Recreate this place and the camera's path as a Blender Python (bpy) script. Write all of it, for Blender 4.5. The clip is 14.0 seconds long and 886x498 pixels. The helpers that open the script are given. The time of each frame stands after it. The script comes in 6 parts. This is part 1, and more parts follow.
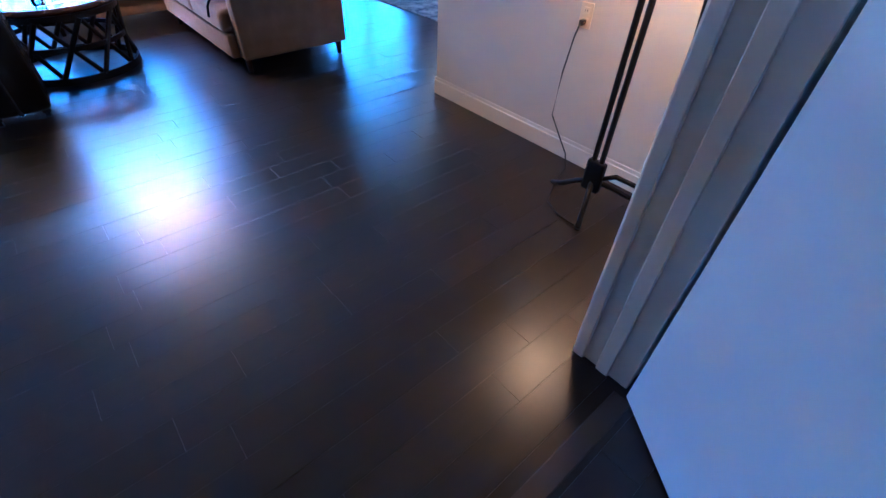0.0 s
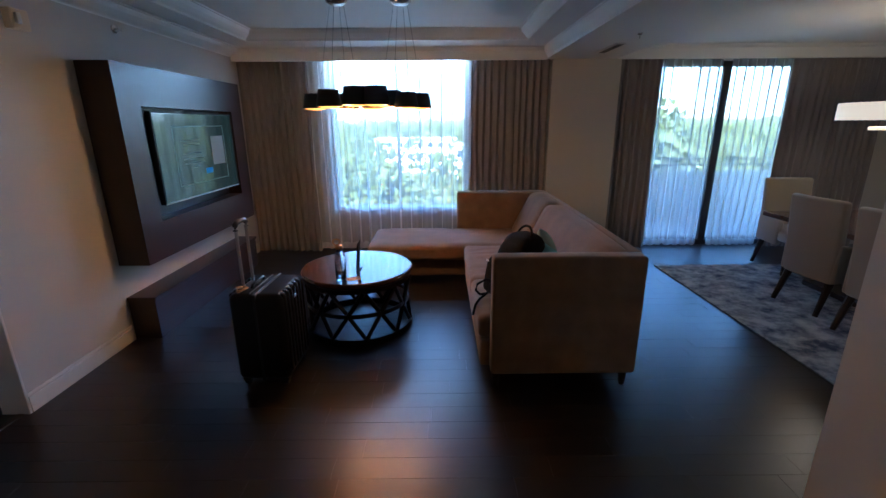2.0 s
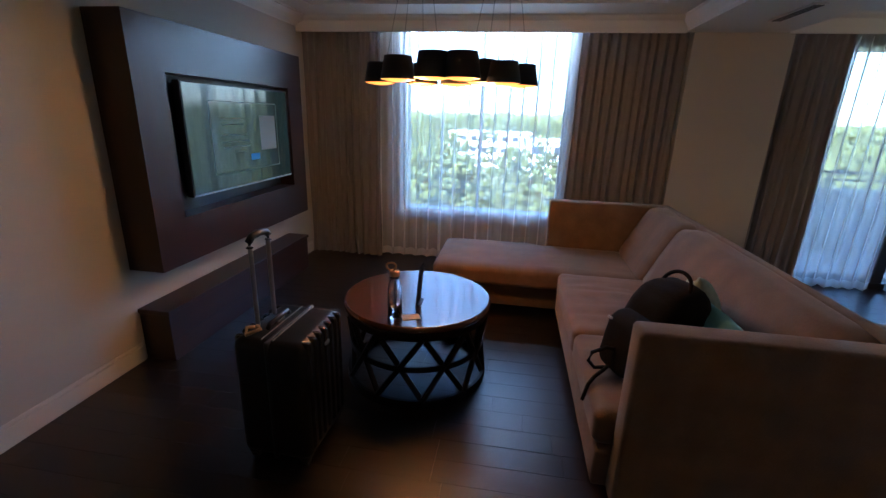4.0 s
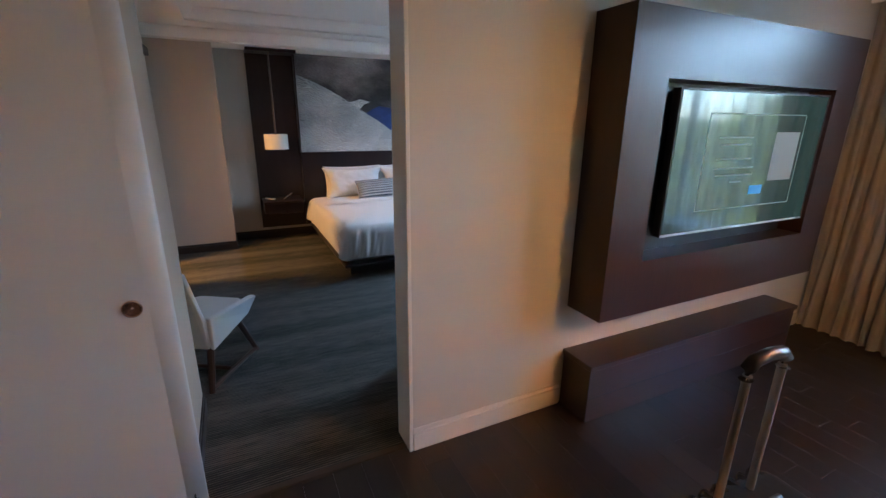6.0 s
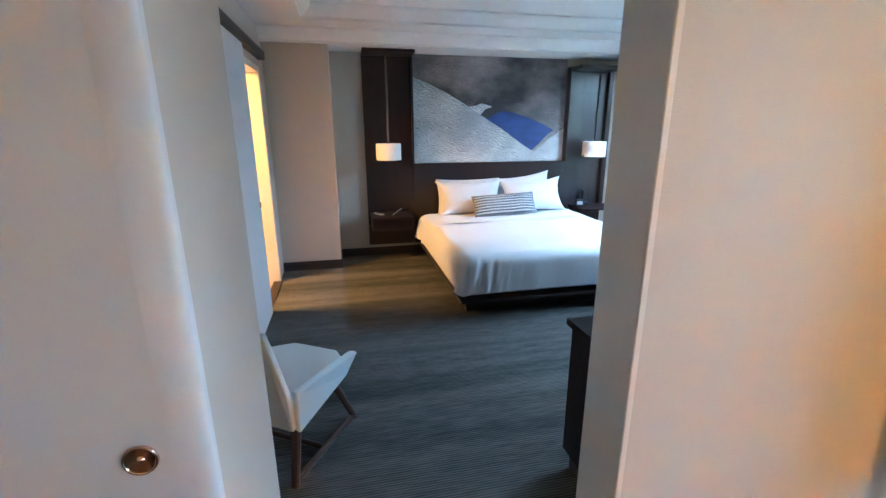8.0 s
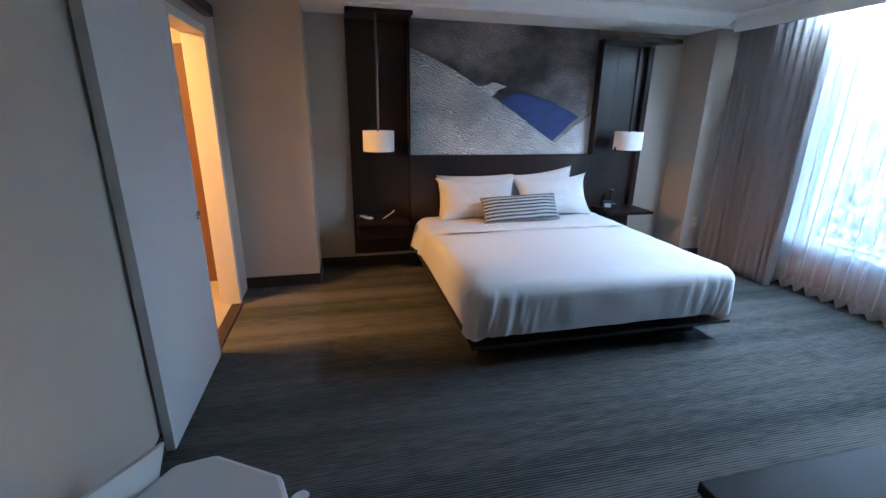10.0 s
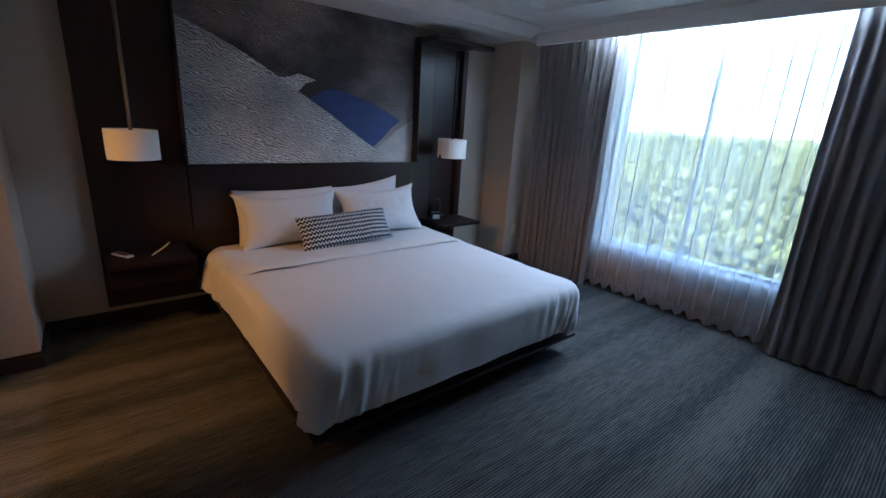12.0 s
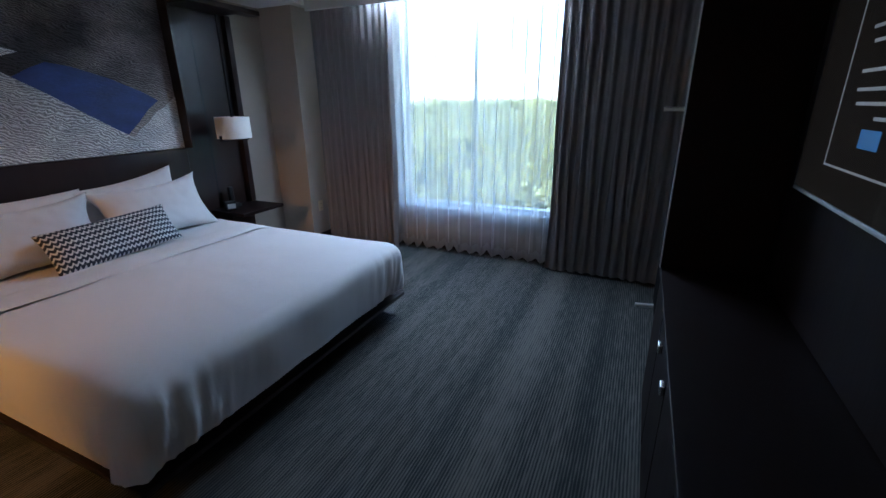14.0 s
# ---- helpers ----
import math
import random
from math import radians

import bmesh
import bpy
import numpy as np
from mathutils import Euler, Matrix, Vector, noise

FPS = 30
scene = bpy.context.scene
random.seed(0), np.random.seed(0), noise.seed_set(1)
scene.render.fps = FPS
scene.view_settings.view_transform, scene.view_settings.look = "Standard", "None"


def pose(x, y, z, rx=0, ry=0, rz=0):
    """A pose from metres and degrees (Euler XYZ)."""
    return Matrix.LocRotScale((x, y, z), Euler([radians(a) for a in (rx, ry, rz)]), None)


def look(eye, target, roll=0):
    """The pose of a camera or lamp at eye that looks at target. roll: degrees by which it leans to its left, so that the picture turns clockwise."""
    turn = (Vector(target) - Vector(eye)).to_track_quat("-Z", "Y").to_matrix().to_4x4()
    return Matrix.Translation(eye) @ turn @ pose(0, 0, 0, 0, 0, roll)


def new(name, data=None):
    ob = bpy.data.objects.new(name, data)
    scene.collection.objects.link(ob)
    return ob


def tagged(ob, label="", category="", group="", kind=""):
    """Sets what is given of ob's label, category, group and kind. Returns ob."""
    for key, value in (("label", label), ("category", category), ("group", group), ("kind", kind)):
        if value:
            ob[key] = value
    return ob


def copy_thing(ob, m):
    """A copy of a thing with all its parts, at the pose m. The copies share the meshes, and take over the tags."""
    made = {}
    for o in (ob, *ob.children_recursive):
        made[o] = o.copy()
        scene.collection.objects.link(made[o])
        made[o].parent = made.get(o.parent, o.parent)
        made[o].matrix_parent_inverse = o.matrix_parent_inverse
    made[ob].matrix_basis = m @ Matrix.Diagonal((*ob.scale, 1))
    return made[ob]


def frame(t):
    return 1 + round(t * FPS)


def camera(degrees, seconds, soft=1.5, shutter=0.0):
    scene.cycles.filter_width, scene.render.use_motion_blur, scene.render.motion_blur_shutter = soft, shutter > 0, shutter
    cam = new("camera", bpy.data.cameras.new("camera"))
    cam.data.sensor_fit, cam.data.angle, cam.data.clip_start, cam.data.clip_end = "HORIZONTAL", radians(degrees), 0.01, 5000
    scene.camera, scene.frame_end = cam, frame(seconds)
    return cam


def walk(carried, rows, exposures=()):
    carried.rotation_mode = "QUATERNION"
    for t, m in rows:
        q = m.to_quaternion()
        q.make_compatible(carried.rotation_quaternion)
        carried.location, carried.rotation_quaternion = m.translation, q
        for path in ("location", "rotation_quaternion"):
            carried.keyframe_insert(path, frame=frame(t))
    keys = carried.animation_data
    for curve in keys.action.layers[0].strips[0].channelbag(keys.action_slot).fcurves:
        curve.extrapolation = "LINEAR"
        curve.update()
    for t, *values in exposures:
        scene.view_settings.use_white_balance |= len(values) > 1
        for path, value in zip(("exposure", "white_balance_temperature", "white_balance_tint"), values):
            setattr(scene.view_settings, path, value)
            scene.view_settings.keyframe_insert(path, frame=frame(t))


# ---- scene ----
cam = camera(91.3, 14.0, shutter=0.02)
PATH = [
    (0, (-0.546, 0.984, 1.396), (0.442, 2.083, 0.048), 2.0),
    (0.2, (-0.309, 1.111, 1.459), (0.561, 2.41, 0.211), -3.9),
    (0.5, (-0.087, 1.384, 1.479), (0.585, 2.866, 0.317), -4.8),
    (1, (0.175, 1.707, 1.58), (0.662, 3.47, 0.771), -1.0),
    (1.5, (0.21, 2.013, 1.663), (0.651, 3.869, 1.062), -1.5),
    (2, (0.307, 2.275, 1.675), (0.315, 4.196, 1.119), -0.4),
    (2.2, (0.323, 2.373, 1.65), (0.247, 4.293, 1.098), 0.4),
    (4.3, (0.058, 3.398, 1.602), (-0.293, 5.272, 0.997), 1.1),
    (4.5, (0.006, 3.478, 1.579), (-0.404, 5.332, 0.952), 0.4),
    (5, (-0.158, 3.639, 1.619), (-0.869, 5.41, 1.02), -1.4),
    (5.5, (-0.347, 3.776, 1.592), (-1.683, 5.149, 1.02), -1.7),
    (6, (-0.489, 3.882, 1.623), (-2.214, 4.717, 1.05), 0.6),
    (6.5, (-0.633, 3.833, 1.612), (-2.46, 4.424, 1.052), 1.3),
    (7, (-0.811, 3.769, 1.629), (-2.639, 4.407, 1.13), 2.8),
    (7.5, (-1.095, 3.823, 1.579), (-2.953, 4.346, 1.059), 1.3),
    (7.7, (-1.232, 3.866, 1.582), (-3.113, 4.3, 1.06), -0.2),
    (10, (-2.41, 4.075, 1.582), (-4.267, 4.515, 0.984), 0.8),
    (10.5, (-2.615, 4.089, 1.593), (-4.391, 4.804, 1.014), 1.7),
    (11, (-2.824, 4.079, 1.619), (-4.506, 5.01, 1.066), 1.6),
    (11.5, (-3.021, 4.153, 1.586), (-4.675, 5.136, 1.041), 2.0),
    (12, (-3.162, 4.199, 1.577), (-4.64, 5.424, 1.016), 3.5),
    (12.5, (-3.267, 4.166, 1.549), (-4.293, 5.769, 0.935), 1.3),
    (13, (-3.218, 4.169, 1.557), (-4.116, 5.829, 0.896), 2.3),
    (13.5, (-3.231, 4.13, 1.558), (-4.25, 5.71, 0.878), 1.0),
    (14, (-3.216, 4.167, 1.526), (-3.997, 5.893, 0.885), -0.5),
]
EXPOSURES = [(0, 5.3, 3300, 9), (0.3, 4.9, 3500, 13), (0.5, 4.6, 3700, 17), (1.0, 4.5, 3950, 10), (1.5, 3.75, 4150, 8), (2.2, 3.4, 4450, 7), (4.3, 3.1, 4750, 11), (5.0, 3.15, 4880, 8), (5.5, 3.35, 5050, 8), (6.0, 4.3, 5050, 6), (6.5, 5.05, 4900, 4), (7.0, 5.2, 4750, 0), (7.7, 5.2, 4700, -2), (8.6, 5.05, 4900, 5), (9.8, 4.42, 5000, 7), (10.5, 3.97, 5120, 9), (11.0, 3.42, 5180, 10), (12.0, 3.25, 5130, 11), (13.0, 3.2, 5100, 12), (14.0, 3.2, 5170, 11)]
walk(cam, [(t, look(eye, target, roll)) for t, eye, target, roll in PATH], EXPOSURES)

# ---- sky, sun and exposure ----
world = bpy.data.worlds.new("sky")
scene.world = world
world.use_nodes = True
wt = world.node_tree
wt.nodes.clear()
sky = wt.nodes.new("ShaderNodeTexSky")
sky.sky_type = "NISHITA"
sky.sun_disc = False
SUN_EL, SUN_ROT = radians(48), radians(205)
sky.sun_elevation, sky.sun_rotation = SUN_EL, SUN_ROT
bg = wt.nodes.new("ShaderNodeBackground")
bg.inputs["Strength"].default_value = 0.15
wo = wt.nodes.new("ShaderNodeOutputWorld")
wt.links.new(sky.outputs[0], bg.inputs["Color"])
wt.links.new(bg.outputs[0], wo.inputs["Surface"])
sun_data = bpy.data.lights.new("sun", "SUN")
sun_data.energy, sun_data.angle, sun_data.color = 4.0, radians(0.5), (1.0, 0.95, 0.88)
sun = new("sun", sun_data)
sun_from = Vector((math.sin(SUN_ROT) * math.cos(SUN_EL), math.cos(SUN_ROT) * math.cos(SUN_EL), math.sin(SUN_EL)))
sun.matrix_world = look(sun_from * 60, (0, 0, 0))


def lamp(name, kind, place, energy, colour, size, aim=None):
    d = bpy.data.lights.new(name, kind)
    d.energy, d.color = energy, colour
    if kind == "AREA":
        d.shape, d.size = "DISK", size
    else:
        d.shadow_soft_size = size
    ob = new(name, d)
    ob.matrix_world = look(place, aim) if aim else pose(*place)
    return ob


lamp("bath_downlight", "AREA", (-5.45, 1.9, 2.36), 7.0, (1.0, 0.43, 0.095), 0.5, (-5.5, 3.3, 0))
lamp("entry_lamp_bulb", "POINT", (1.27, 1.885, 1.53), 1.3, (1.0, 0.39, 0.08), 0.10)
lamp("pendant_bulb", "POINT", (-0.47, 5.97, 1.755), 1.8, (1.0, 0.44, 0.11), 0.055)
lamp("pendant_bulb", "POINT", (-0.06, 5.97, 1.755), 1.8, (1.0, 0.44, 0.11), 0.055)
lamp("dining_lamp_bulb", "POINT", (4.235, 6.15, 1.75), 1.3, (1.0, 0.66, 0.34), 0.08)



def window_fill(name, x0, x1, y, z, energy):
    """Added strip lamp standing in for the open sky's light, under a window's head."""
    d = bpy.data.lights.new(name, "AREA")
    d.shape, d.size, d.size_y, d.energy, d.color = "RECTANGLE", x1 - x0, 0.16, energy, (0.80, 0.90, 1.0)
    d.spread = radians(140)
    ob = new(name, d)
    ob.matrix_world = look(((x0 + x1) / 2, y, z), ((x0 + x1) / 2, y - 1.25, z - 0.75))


window_fill("sky_fill_living", -1.10, 0.62, 8.42, 2.535, 2.2)
# this added lamp hangs indoors, between the sheer and the valance
window_fill("sky_fill_bedroom", -5.64, -3.99, 8.14, 2.49, 5.4)


# ---- materials ----
def mat(name, colour, rough=0.6, metal=0.0, grain=None, bump=0.0, bump_scale=60.0, vary=0.12, scale=3.0, spec=0.5, piece=0.0, dist=0.004, stretch=(1, 1, 1), coat=0.0, sheen=0.0, two=None):
    """A surface with variation at two scales, relief and, for pieces, a tone of their own."""
    m = bpy.data.materials.new(name)
    m.use_nodes = True
    nt = m.node_tree
    N, L = nt.nodes, nt.links
    b = N["Principled BSDF"]
    b.inputs["Roughness"].default_value = rough
    b.inputs["Metallic"].default_value = metal
    b.inputs["Specular IOR Level"].default_value = spec
    b.inputs["Coat Weight"].default_value = coat
    b.inputs["Coat Roughness"].default_value = 0.12
    b.inputs["Sheen Weight"].default_value = sheen
    tc = N.new("ShaderNodeTexCoord")
    mp = N.new("ShaderNodeMapping")
    mp.inputs["Scale"].default_value = stretch
    L.new(tc.outputs["Object"], mp.inputs["Vector"])
    big = N.new("ShaderNodeTexNoise")
    big.inputs["Scale"].default_value = scale
    big.inputs["Detail"].default_value = 5
    L.new(mp.outputs[0], big.inputs["Vector"])
    fine = N.new("ShaderNodeTexNoise")
    fine.inputs["Scale"].default_value = bump_scale
    fine.inputs["Detail"].default_value = 4
    L.new(mp.outputs[0], fine.inputs["Vector"])
    add = N.new("ShaderNodeMath")
    add.operation = "ADD"
    L.new(big.outputs["Fac"], add.inputs[0])
    L.new(fine.outputs["Fac"], add.inputs[1])
    tone = N.new("ShaderNodeMath")
    tone.operation = "MULTIPLY_ADD"
    tone.inputs[1].default_value = vary
    tone.inputs[2].default_value = 1.0 - vary
    L.new(add.outputs[0], tone.inputs[0])
    last = tone.outputs[0]
    if piece:
        info = N.new("ShaderNodeObjectInfo")
        pm = N.new("ShaderNodeMath")
        pm.operation = "MULTIPLY_ADD"
        pm.inputs[1].default_value = 2 * piece
        pm.inputs[2].default_value = 1.0 - piece
        L.new(info.outputs["Random"], pm.inputs[0])
        mul = N.new("ShaderNodeMath")
        mul.operation = "MULTIPLY"
        L.new(last, mul.inputs[0])
        L.new(pm.outputs[0], mul.inputs[1])
        last = mul.outputs[0]
    hue = N.new("ShaderNodeMix")
    hue.data_type = "RGBA"
    hue.inputs["A"].default_value = (*colour, 1)
    hue.inputs["B"].default_value = (*(two or colour), 1)
    L.new(big.outputs["Fac"], hue.inputs["Factor"])
    vm = N.new("ShaderNodeVectorMath")
    vm.operation = "SCALE"
    L.new(hue.outputs["Result"], vm.inputs[0])
    L.new(last, vm.inputs["Scale"])
    L.new(vm.outputs[0], b.inputs["Base Color"])
    rr = N.new("ShaderNodeMath")
    rr.operation = "MULTIPLY_ADD"
    rr.inputs[1].default_value = 0.18 * rough
    rr.inputs[2].default_value = rough * 0.91
    L.new(big.outputs["Fac"], rr.inputs[0])
    L.new(rr.outputs[0], b.inputs["Roughness"])
    if bump:
        bp = N.new("ShaderNodeBump")
        bp.inputs["Strength"].default_value = bump
        bp.inputs["Distance"].default_value = dist
        L.new(fine.outputs["Fac"], bp.inputs["Height"])
        L.new(bp.outputs[0], b.inputs["Normal"])
    return m


def nodes_of(m):
    return m.node_tree.nodes, m.node_tree.links, m.node_tree.nodes["Principled BSDF"]


wallpaper = mat("wallpaper", (0.565, 0.53, 0.475), 0.65, bump=0.35, bump_scale=45, vary=0.06, scale=1.2, stretch=(1, 1, 9))
bed_wallpaper = mat("bedroom_wallpaper", (0.50, 0.44, 0.365), 0.62, bump=0.35, bump_scale=45, vary=0.07, scale=1.2, stretch=(9, 9, 0.7))
ceiling_paint = mat("ceiling_paint", (0.85, 0.84, 0.80), 0.7, bump=0.15, bump_scale=120, vary=0.03, scale=0.8)
trim_paint = mat("trim_paint", (0.72, 0.68, 0.62), 0.4, bump=0.05, vary=0.04, scale=4)
door_paint = mat("door_paint", (0.60, 0.60, 0.595), 0.42, bump=0.06, bump_scale=90, vary=0.04, scale=2)
entry_paint = mat("entry_door_paint", (0.62, 0.66, 0.70), 0.45, bump=0.05, vary=0.04, scale=2)
plank_wood = mat("dark_plank_wood", (0.0115, 0.0083, 0.008), 0.31, bump=0.035, bump_scale=22, vary=0.3, scale=5, piece=0.22, stretch=(0.6, 6, 6), spec=0.55, two=(0.019, 0.0125, 0.0108))
espresso = mat("espresso_wood", (0.032, 0.0145, 0.0102), 0.30, bump=0.12, bump_scale=16, vary=0.3, scale=3, stretch=(5, 5, 0.6), two=(0.038, 0.018, 0.0125))
espresso_h = mat("espresso_wood_level", (0.032, 0.0145, 0.0102), 0.30, bump=0.12, bump_scale=16, vary=0.3, scale=3, stretch=(5, 0.6, 5), two=(0.038, 0.0175, 0.012))
headboard_wood = mat("headboard_wood", (0.018, 0.010, 0.009), 0.30, bump=0.1, bump_scale=16, vary=0.25, scale=3, stretch=(5, 5, 0.6), two=(0.030, 0.017, 0.014))
table_wood = mat("table_wood", (0.062, 0.023, 0.014), 0.20, bump=0.15, bump_scale=14, vary=0.35, scale=3, stretch=(1, 6, 1), coat=0.9, two=(0.085, 0.033, 0.019))
bed_laminate = mat("black_brown_laminate", (0.014, 0.0075, 0.007), 0.5, spec=0.18, bump=0.1, bump_scale=16, vary=0.25, scale=3, stretch=(5, 5, 0.6))
black_metal = mat("black_metal", (0.016, 0.015, 0.016), 0.4, metal=0.6, bump=0.08, vary=0.2)
dark_base = mat("dark_skirting", (0.022, 0.017, 0.016), 0.5, bump=0.05, vary=0.15)
sofa_cloth = mat("sofa_velour", (0.100, 0.059, 0.031), 0.85, bump=0.35, bump_scale=110, vary=0.30, scale=7, sheen=0.25, two=(0.215, 0.139, 0.078))
sofa_foot = mat("sofa_foot_wood", (0.03, 0.017, 0.012), 0.4, bump=0.1)
drape_cloth = mat("drape_cloth", (0.245, 0.224, 0.226), 0.85, bump=0.35, bump_scale=160, vary=0.12, scale=5, sheen=0.2)
bed_drape_cloth = mat("bedroom_drape_cloth", (0.27, 0.262, 0.268), 0.85, bump=0.35, bump_scale=160, vary=0.12, scale=5, sheen=0.2)
linen = mat("white_linen", (0.72, 0.715, 0.72), 0.8, bump=0.3, bump_scale=7, dist=0.005, vary=0.03, scale=2, sheen=0.15)
backpack_cloth = mat("black_nylon", (0.005, 0.005, 0.006), 0.8, spec=0.15, bump=0.4, bump_scale=120, vary=0.2)
strap_cloth = mat("grey_strap", (0.12, 0.12, 0.13), 0.7, bump=0.3, bump_scale=100)
mint_cloth = mat("mint_cushion_cloth", (0.30, 0.47, 0.45), 0.85, bump=0.35, bump_scale=60, vary=0.25, scale=12, two=(0.38, 0.42, 0.36))
teal_cloth = mat("teal_throw_cloth", (0.16, 0.38, 0.42), 0.85, bump=0.35, bump_scale=70, vary=0.2, scale=9)
case_shell = mat("suitcase_shell", (0.007, 0.007, 0.0075), 0.40, spec=0.3, bump=0.12, bump_scale=90, vary=0.2)
case_rib = mat("suitcase_rib_shell", (0.020, 0.019, 0.019), 0.2, spec=0.6, bump=0.05, vary=0.15)
case_metal = mat("suitcase_metal", (0.42, 0.40, 0.38), 0.32, metal=0.9, bump=0.06, vary=0.1)
tan_leather = mat("tan_cord", (0.45, 0.27, 0.11), 0.6, bump=0.3)
chrome = mat("brushed_chrome", (0.72, 0.70, 0.68), 0.2, metal=1.0, vary=0.05)
copper_knob = mat("polished_copper_knob", (0.62, 0.44, 0.33), 0.16, metal=1.0, vary=0.05)
cup_metal = mat("bronze_cup", (0.60, 0.48, 0.41), 0.10, metal=1.0, vary=0.1)
ivory_plastic = mat("ivory_plastic", (0.70, 0.60, 0.40), 0.4, vary=0.04)
white_plastic = mat("white_plastic", (0.75, 0.74, 0.70), 0.4, vary=0.04)
black_plastic = mat("black_plastic", (0.012, 0.012, 0.013), 0.35, vary=0.1)
paper = mat("card_paper", (0.75, 0.72, 0.66), 0.7, vary=0.05, bump=0.05)
orange_card = mat("orange_card", (0.72, 0.42, 0.22), 0.6, vary=0.05)
chair_cloth = mat("cream_chair_cloth", (0.30, 0.262, 0.21), 0.8, bump=0.3, bump_scale=130, vary=0.08, sheen=0.2)
chair_wood = mat("chair_leg_wood", (0.02, 0.012, 0.01), 0.35, bump=0.08)
shell_grey = mat("pale_grey_leather", (0.60, 0.61, 0.61), 0.45, bump=0.12, bump_scale=80, vary=0.04)
leg_walnut = mat("walnut_leg_wood", (0.055, 0.026, 0.016), 0.4, bump=0.1, bump_scale=18, vary=0.3, stretch=(5, 5, 1))
def hide(name, dark, light, cell, depth, patch, rough=0.45, stretch=(1, 1.0, 1.5)):
    """Painted hide: fine ripples that bend and break, with broad lighter and darker patches."""
    m = mat(name, dark, rough, vary=0.2, scale=patch, two=light)
    N, L, b = nodes_of(m)
    tc, mp, wn, mx, vo = N.new("ShaderNodeTexCoord"), N.new("ShaderNodeMapping"), N.new("ShaderNodeTexNoise"), N.new("ShaderNodeMix"), N.new("ShaderNodeTexWave")
    mp.inputs["Scale"].default_value = stretch
    mp.inputs["Rotation"].default_value = (radians(28), 0, 0)
    wn.inputs["Scale"].default_value, wn.inputs["Detail"].default_value = 2.2, 3
    mx.data_type, mx.blend_type = "RGBA", "ADD"
    mx.inputs["Factor"].default_value = 0.22
    vo.bands_direction = "Z"
    vo.inputs["Scale"].default_value, vo.inputs["Distortion"].default_value = cell, 9.0
    vo.inputs["Detail"].default_value, vo.inputs["Detail Scale"].default_value = 3.0, 1.6
    L.new(tc.outputs["Object"], mp.inputs["Vector"])
    L.new(mp.outputs[0], wn.inputs["Vector"])
    L.new(mp.outputs[0], mx.inputs["A"])
    L.new(wn.outputs["Color"], mx.inputs["B"])
    L.new(mx.outputs["Result"], vo.inputs["Vector"])
    pt, rp, ml = N.new("ShaderNodeTexNoise"), N.new("ShaderNodeMapRange"), N.new("ShaderNodeMix")
    pt.inputs["Scale"].default_value, pt.inputs["Detail"].default_value = patch, 5
    L.new(mp.outputs[0], pt.inputs["Vector"])
    rp.inputs["From Min"].default_value, rp.inputs["From Max"].default_value = 0.36, 0.62
    L.new(pt.outputs["Fac"], rp.inputs["Value"])
    ml.data_type = "RGBA"
    ml.inputs["A"].default_value, ml.inputs["B"].default_value = (*dark, 1), (*light, 1)
    L.new(rp.outputs[0], ml.inputs["Factor"])
    sh, sc2 = N.new("ShaderNodeMapRange"), N.new("ShaderNodeVectorMath")
    sh.inputs["To Min"].default_value, sh.inputs["To Max"].default_value = 0.42, 1.34
    L.new(vo.outputs["Fac"], sh.inputs["Value"])
    sc2.operation = "SCALE"
    L.new(ml.outputs["Result"], sc2.inputs[0])
    L.new(sh.outputs[0], sc2.inputs["Scale"])
    L.new(sc2.outputs[0], b.inputs["Base Color"])
    bp = N.new("ShaderNodeBump")
    bp.inputs["Strength"].default_value, bp.inputs["Distance"].default_value = 0.9, depth
    L.new(vo.outputs["Fac"], bp.inputs["Height"])
    L.new(bp.outputs[0], b.inputs["Normal"])
    return m


art_dark = hide("art_dark_hide", (0.055, 0.052, 0.053), (0.50, 0.44, 0.41), 14, 0.006, 1.1, stretch=(1, 1.0, 1.6))
art_light = hide("art_light_hide", (0.44, 0.47, 0.48), (0.72, 0.73, 0.70), 13, 0.006, 2.0)
art_blue = mat("art_blue", (0.016, 0.032, 0.14), 0.5, bump=0.5, bump_scale=30, vary=0.5, scale=5, stretch=(1, 1, 3), two=(0.034, 0.062, 0.24))
art_white = hide("art_white_ridge", (0.55, 0.56, 0.57), (0.80, 0.79, 0.77), 16, 0.003, 4.0)
bronze_rod = mat("aged_bronze_rod", (0.16, 0.13, 0.11), 0.38, metal=0.8, vary=0.15)
shade_white = mat("white_lamp_shade", (0.84, 0.82, 0.78), 0.6, bump=0.15, bump_scale=150, vary=0.03)
alu = mat("window_aluminium", (0.62, 0.63, 0.64), 0.4, metal=0.7, vary=0.08)
alu_dark = mat("dark_bronze_frame", (0.06, 0.058, 0.06), 0.4, metal=0.5, vary=0.1)
bath_paint = mat("bath_wall_paint", (0.56, 0.50, 0.40), 0.5, vary=0.04)
bath_tile = mat("bath_floor_tile", (0.44, 0.40, 0.33), 0.3, vary=0.1, scale=3)
brown_door = mat("bath_brown_wood", (0.14, 0.07, 0.035), 0.4, bump=0.1, vary=0.25, stretch=(5, 5, 0.6))
stone_white = mat("balcony_concrete", (0.55, 0.54, 0.52), 0.8, bump=0.3, bump_scale=40, vary=0.15)
facade = mat("outer_wall_render", (0.55, 0.52, 0.47), 0.85, bump=0.3, bump_scale=30, vary=0.1)
brown_trim = mat("umber_rubber", (0.05, 0.035, 0.028), 0.6, vary=0.1)


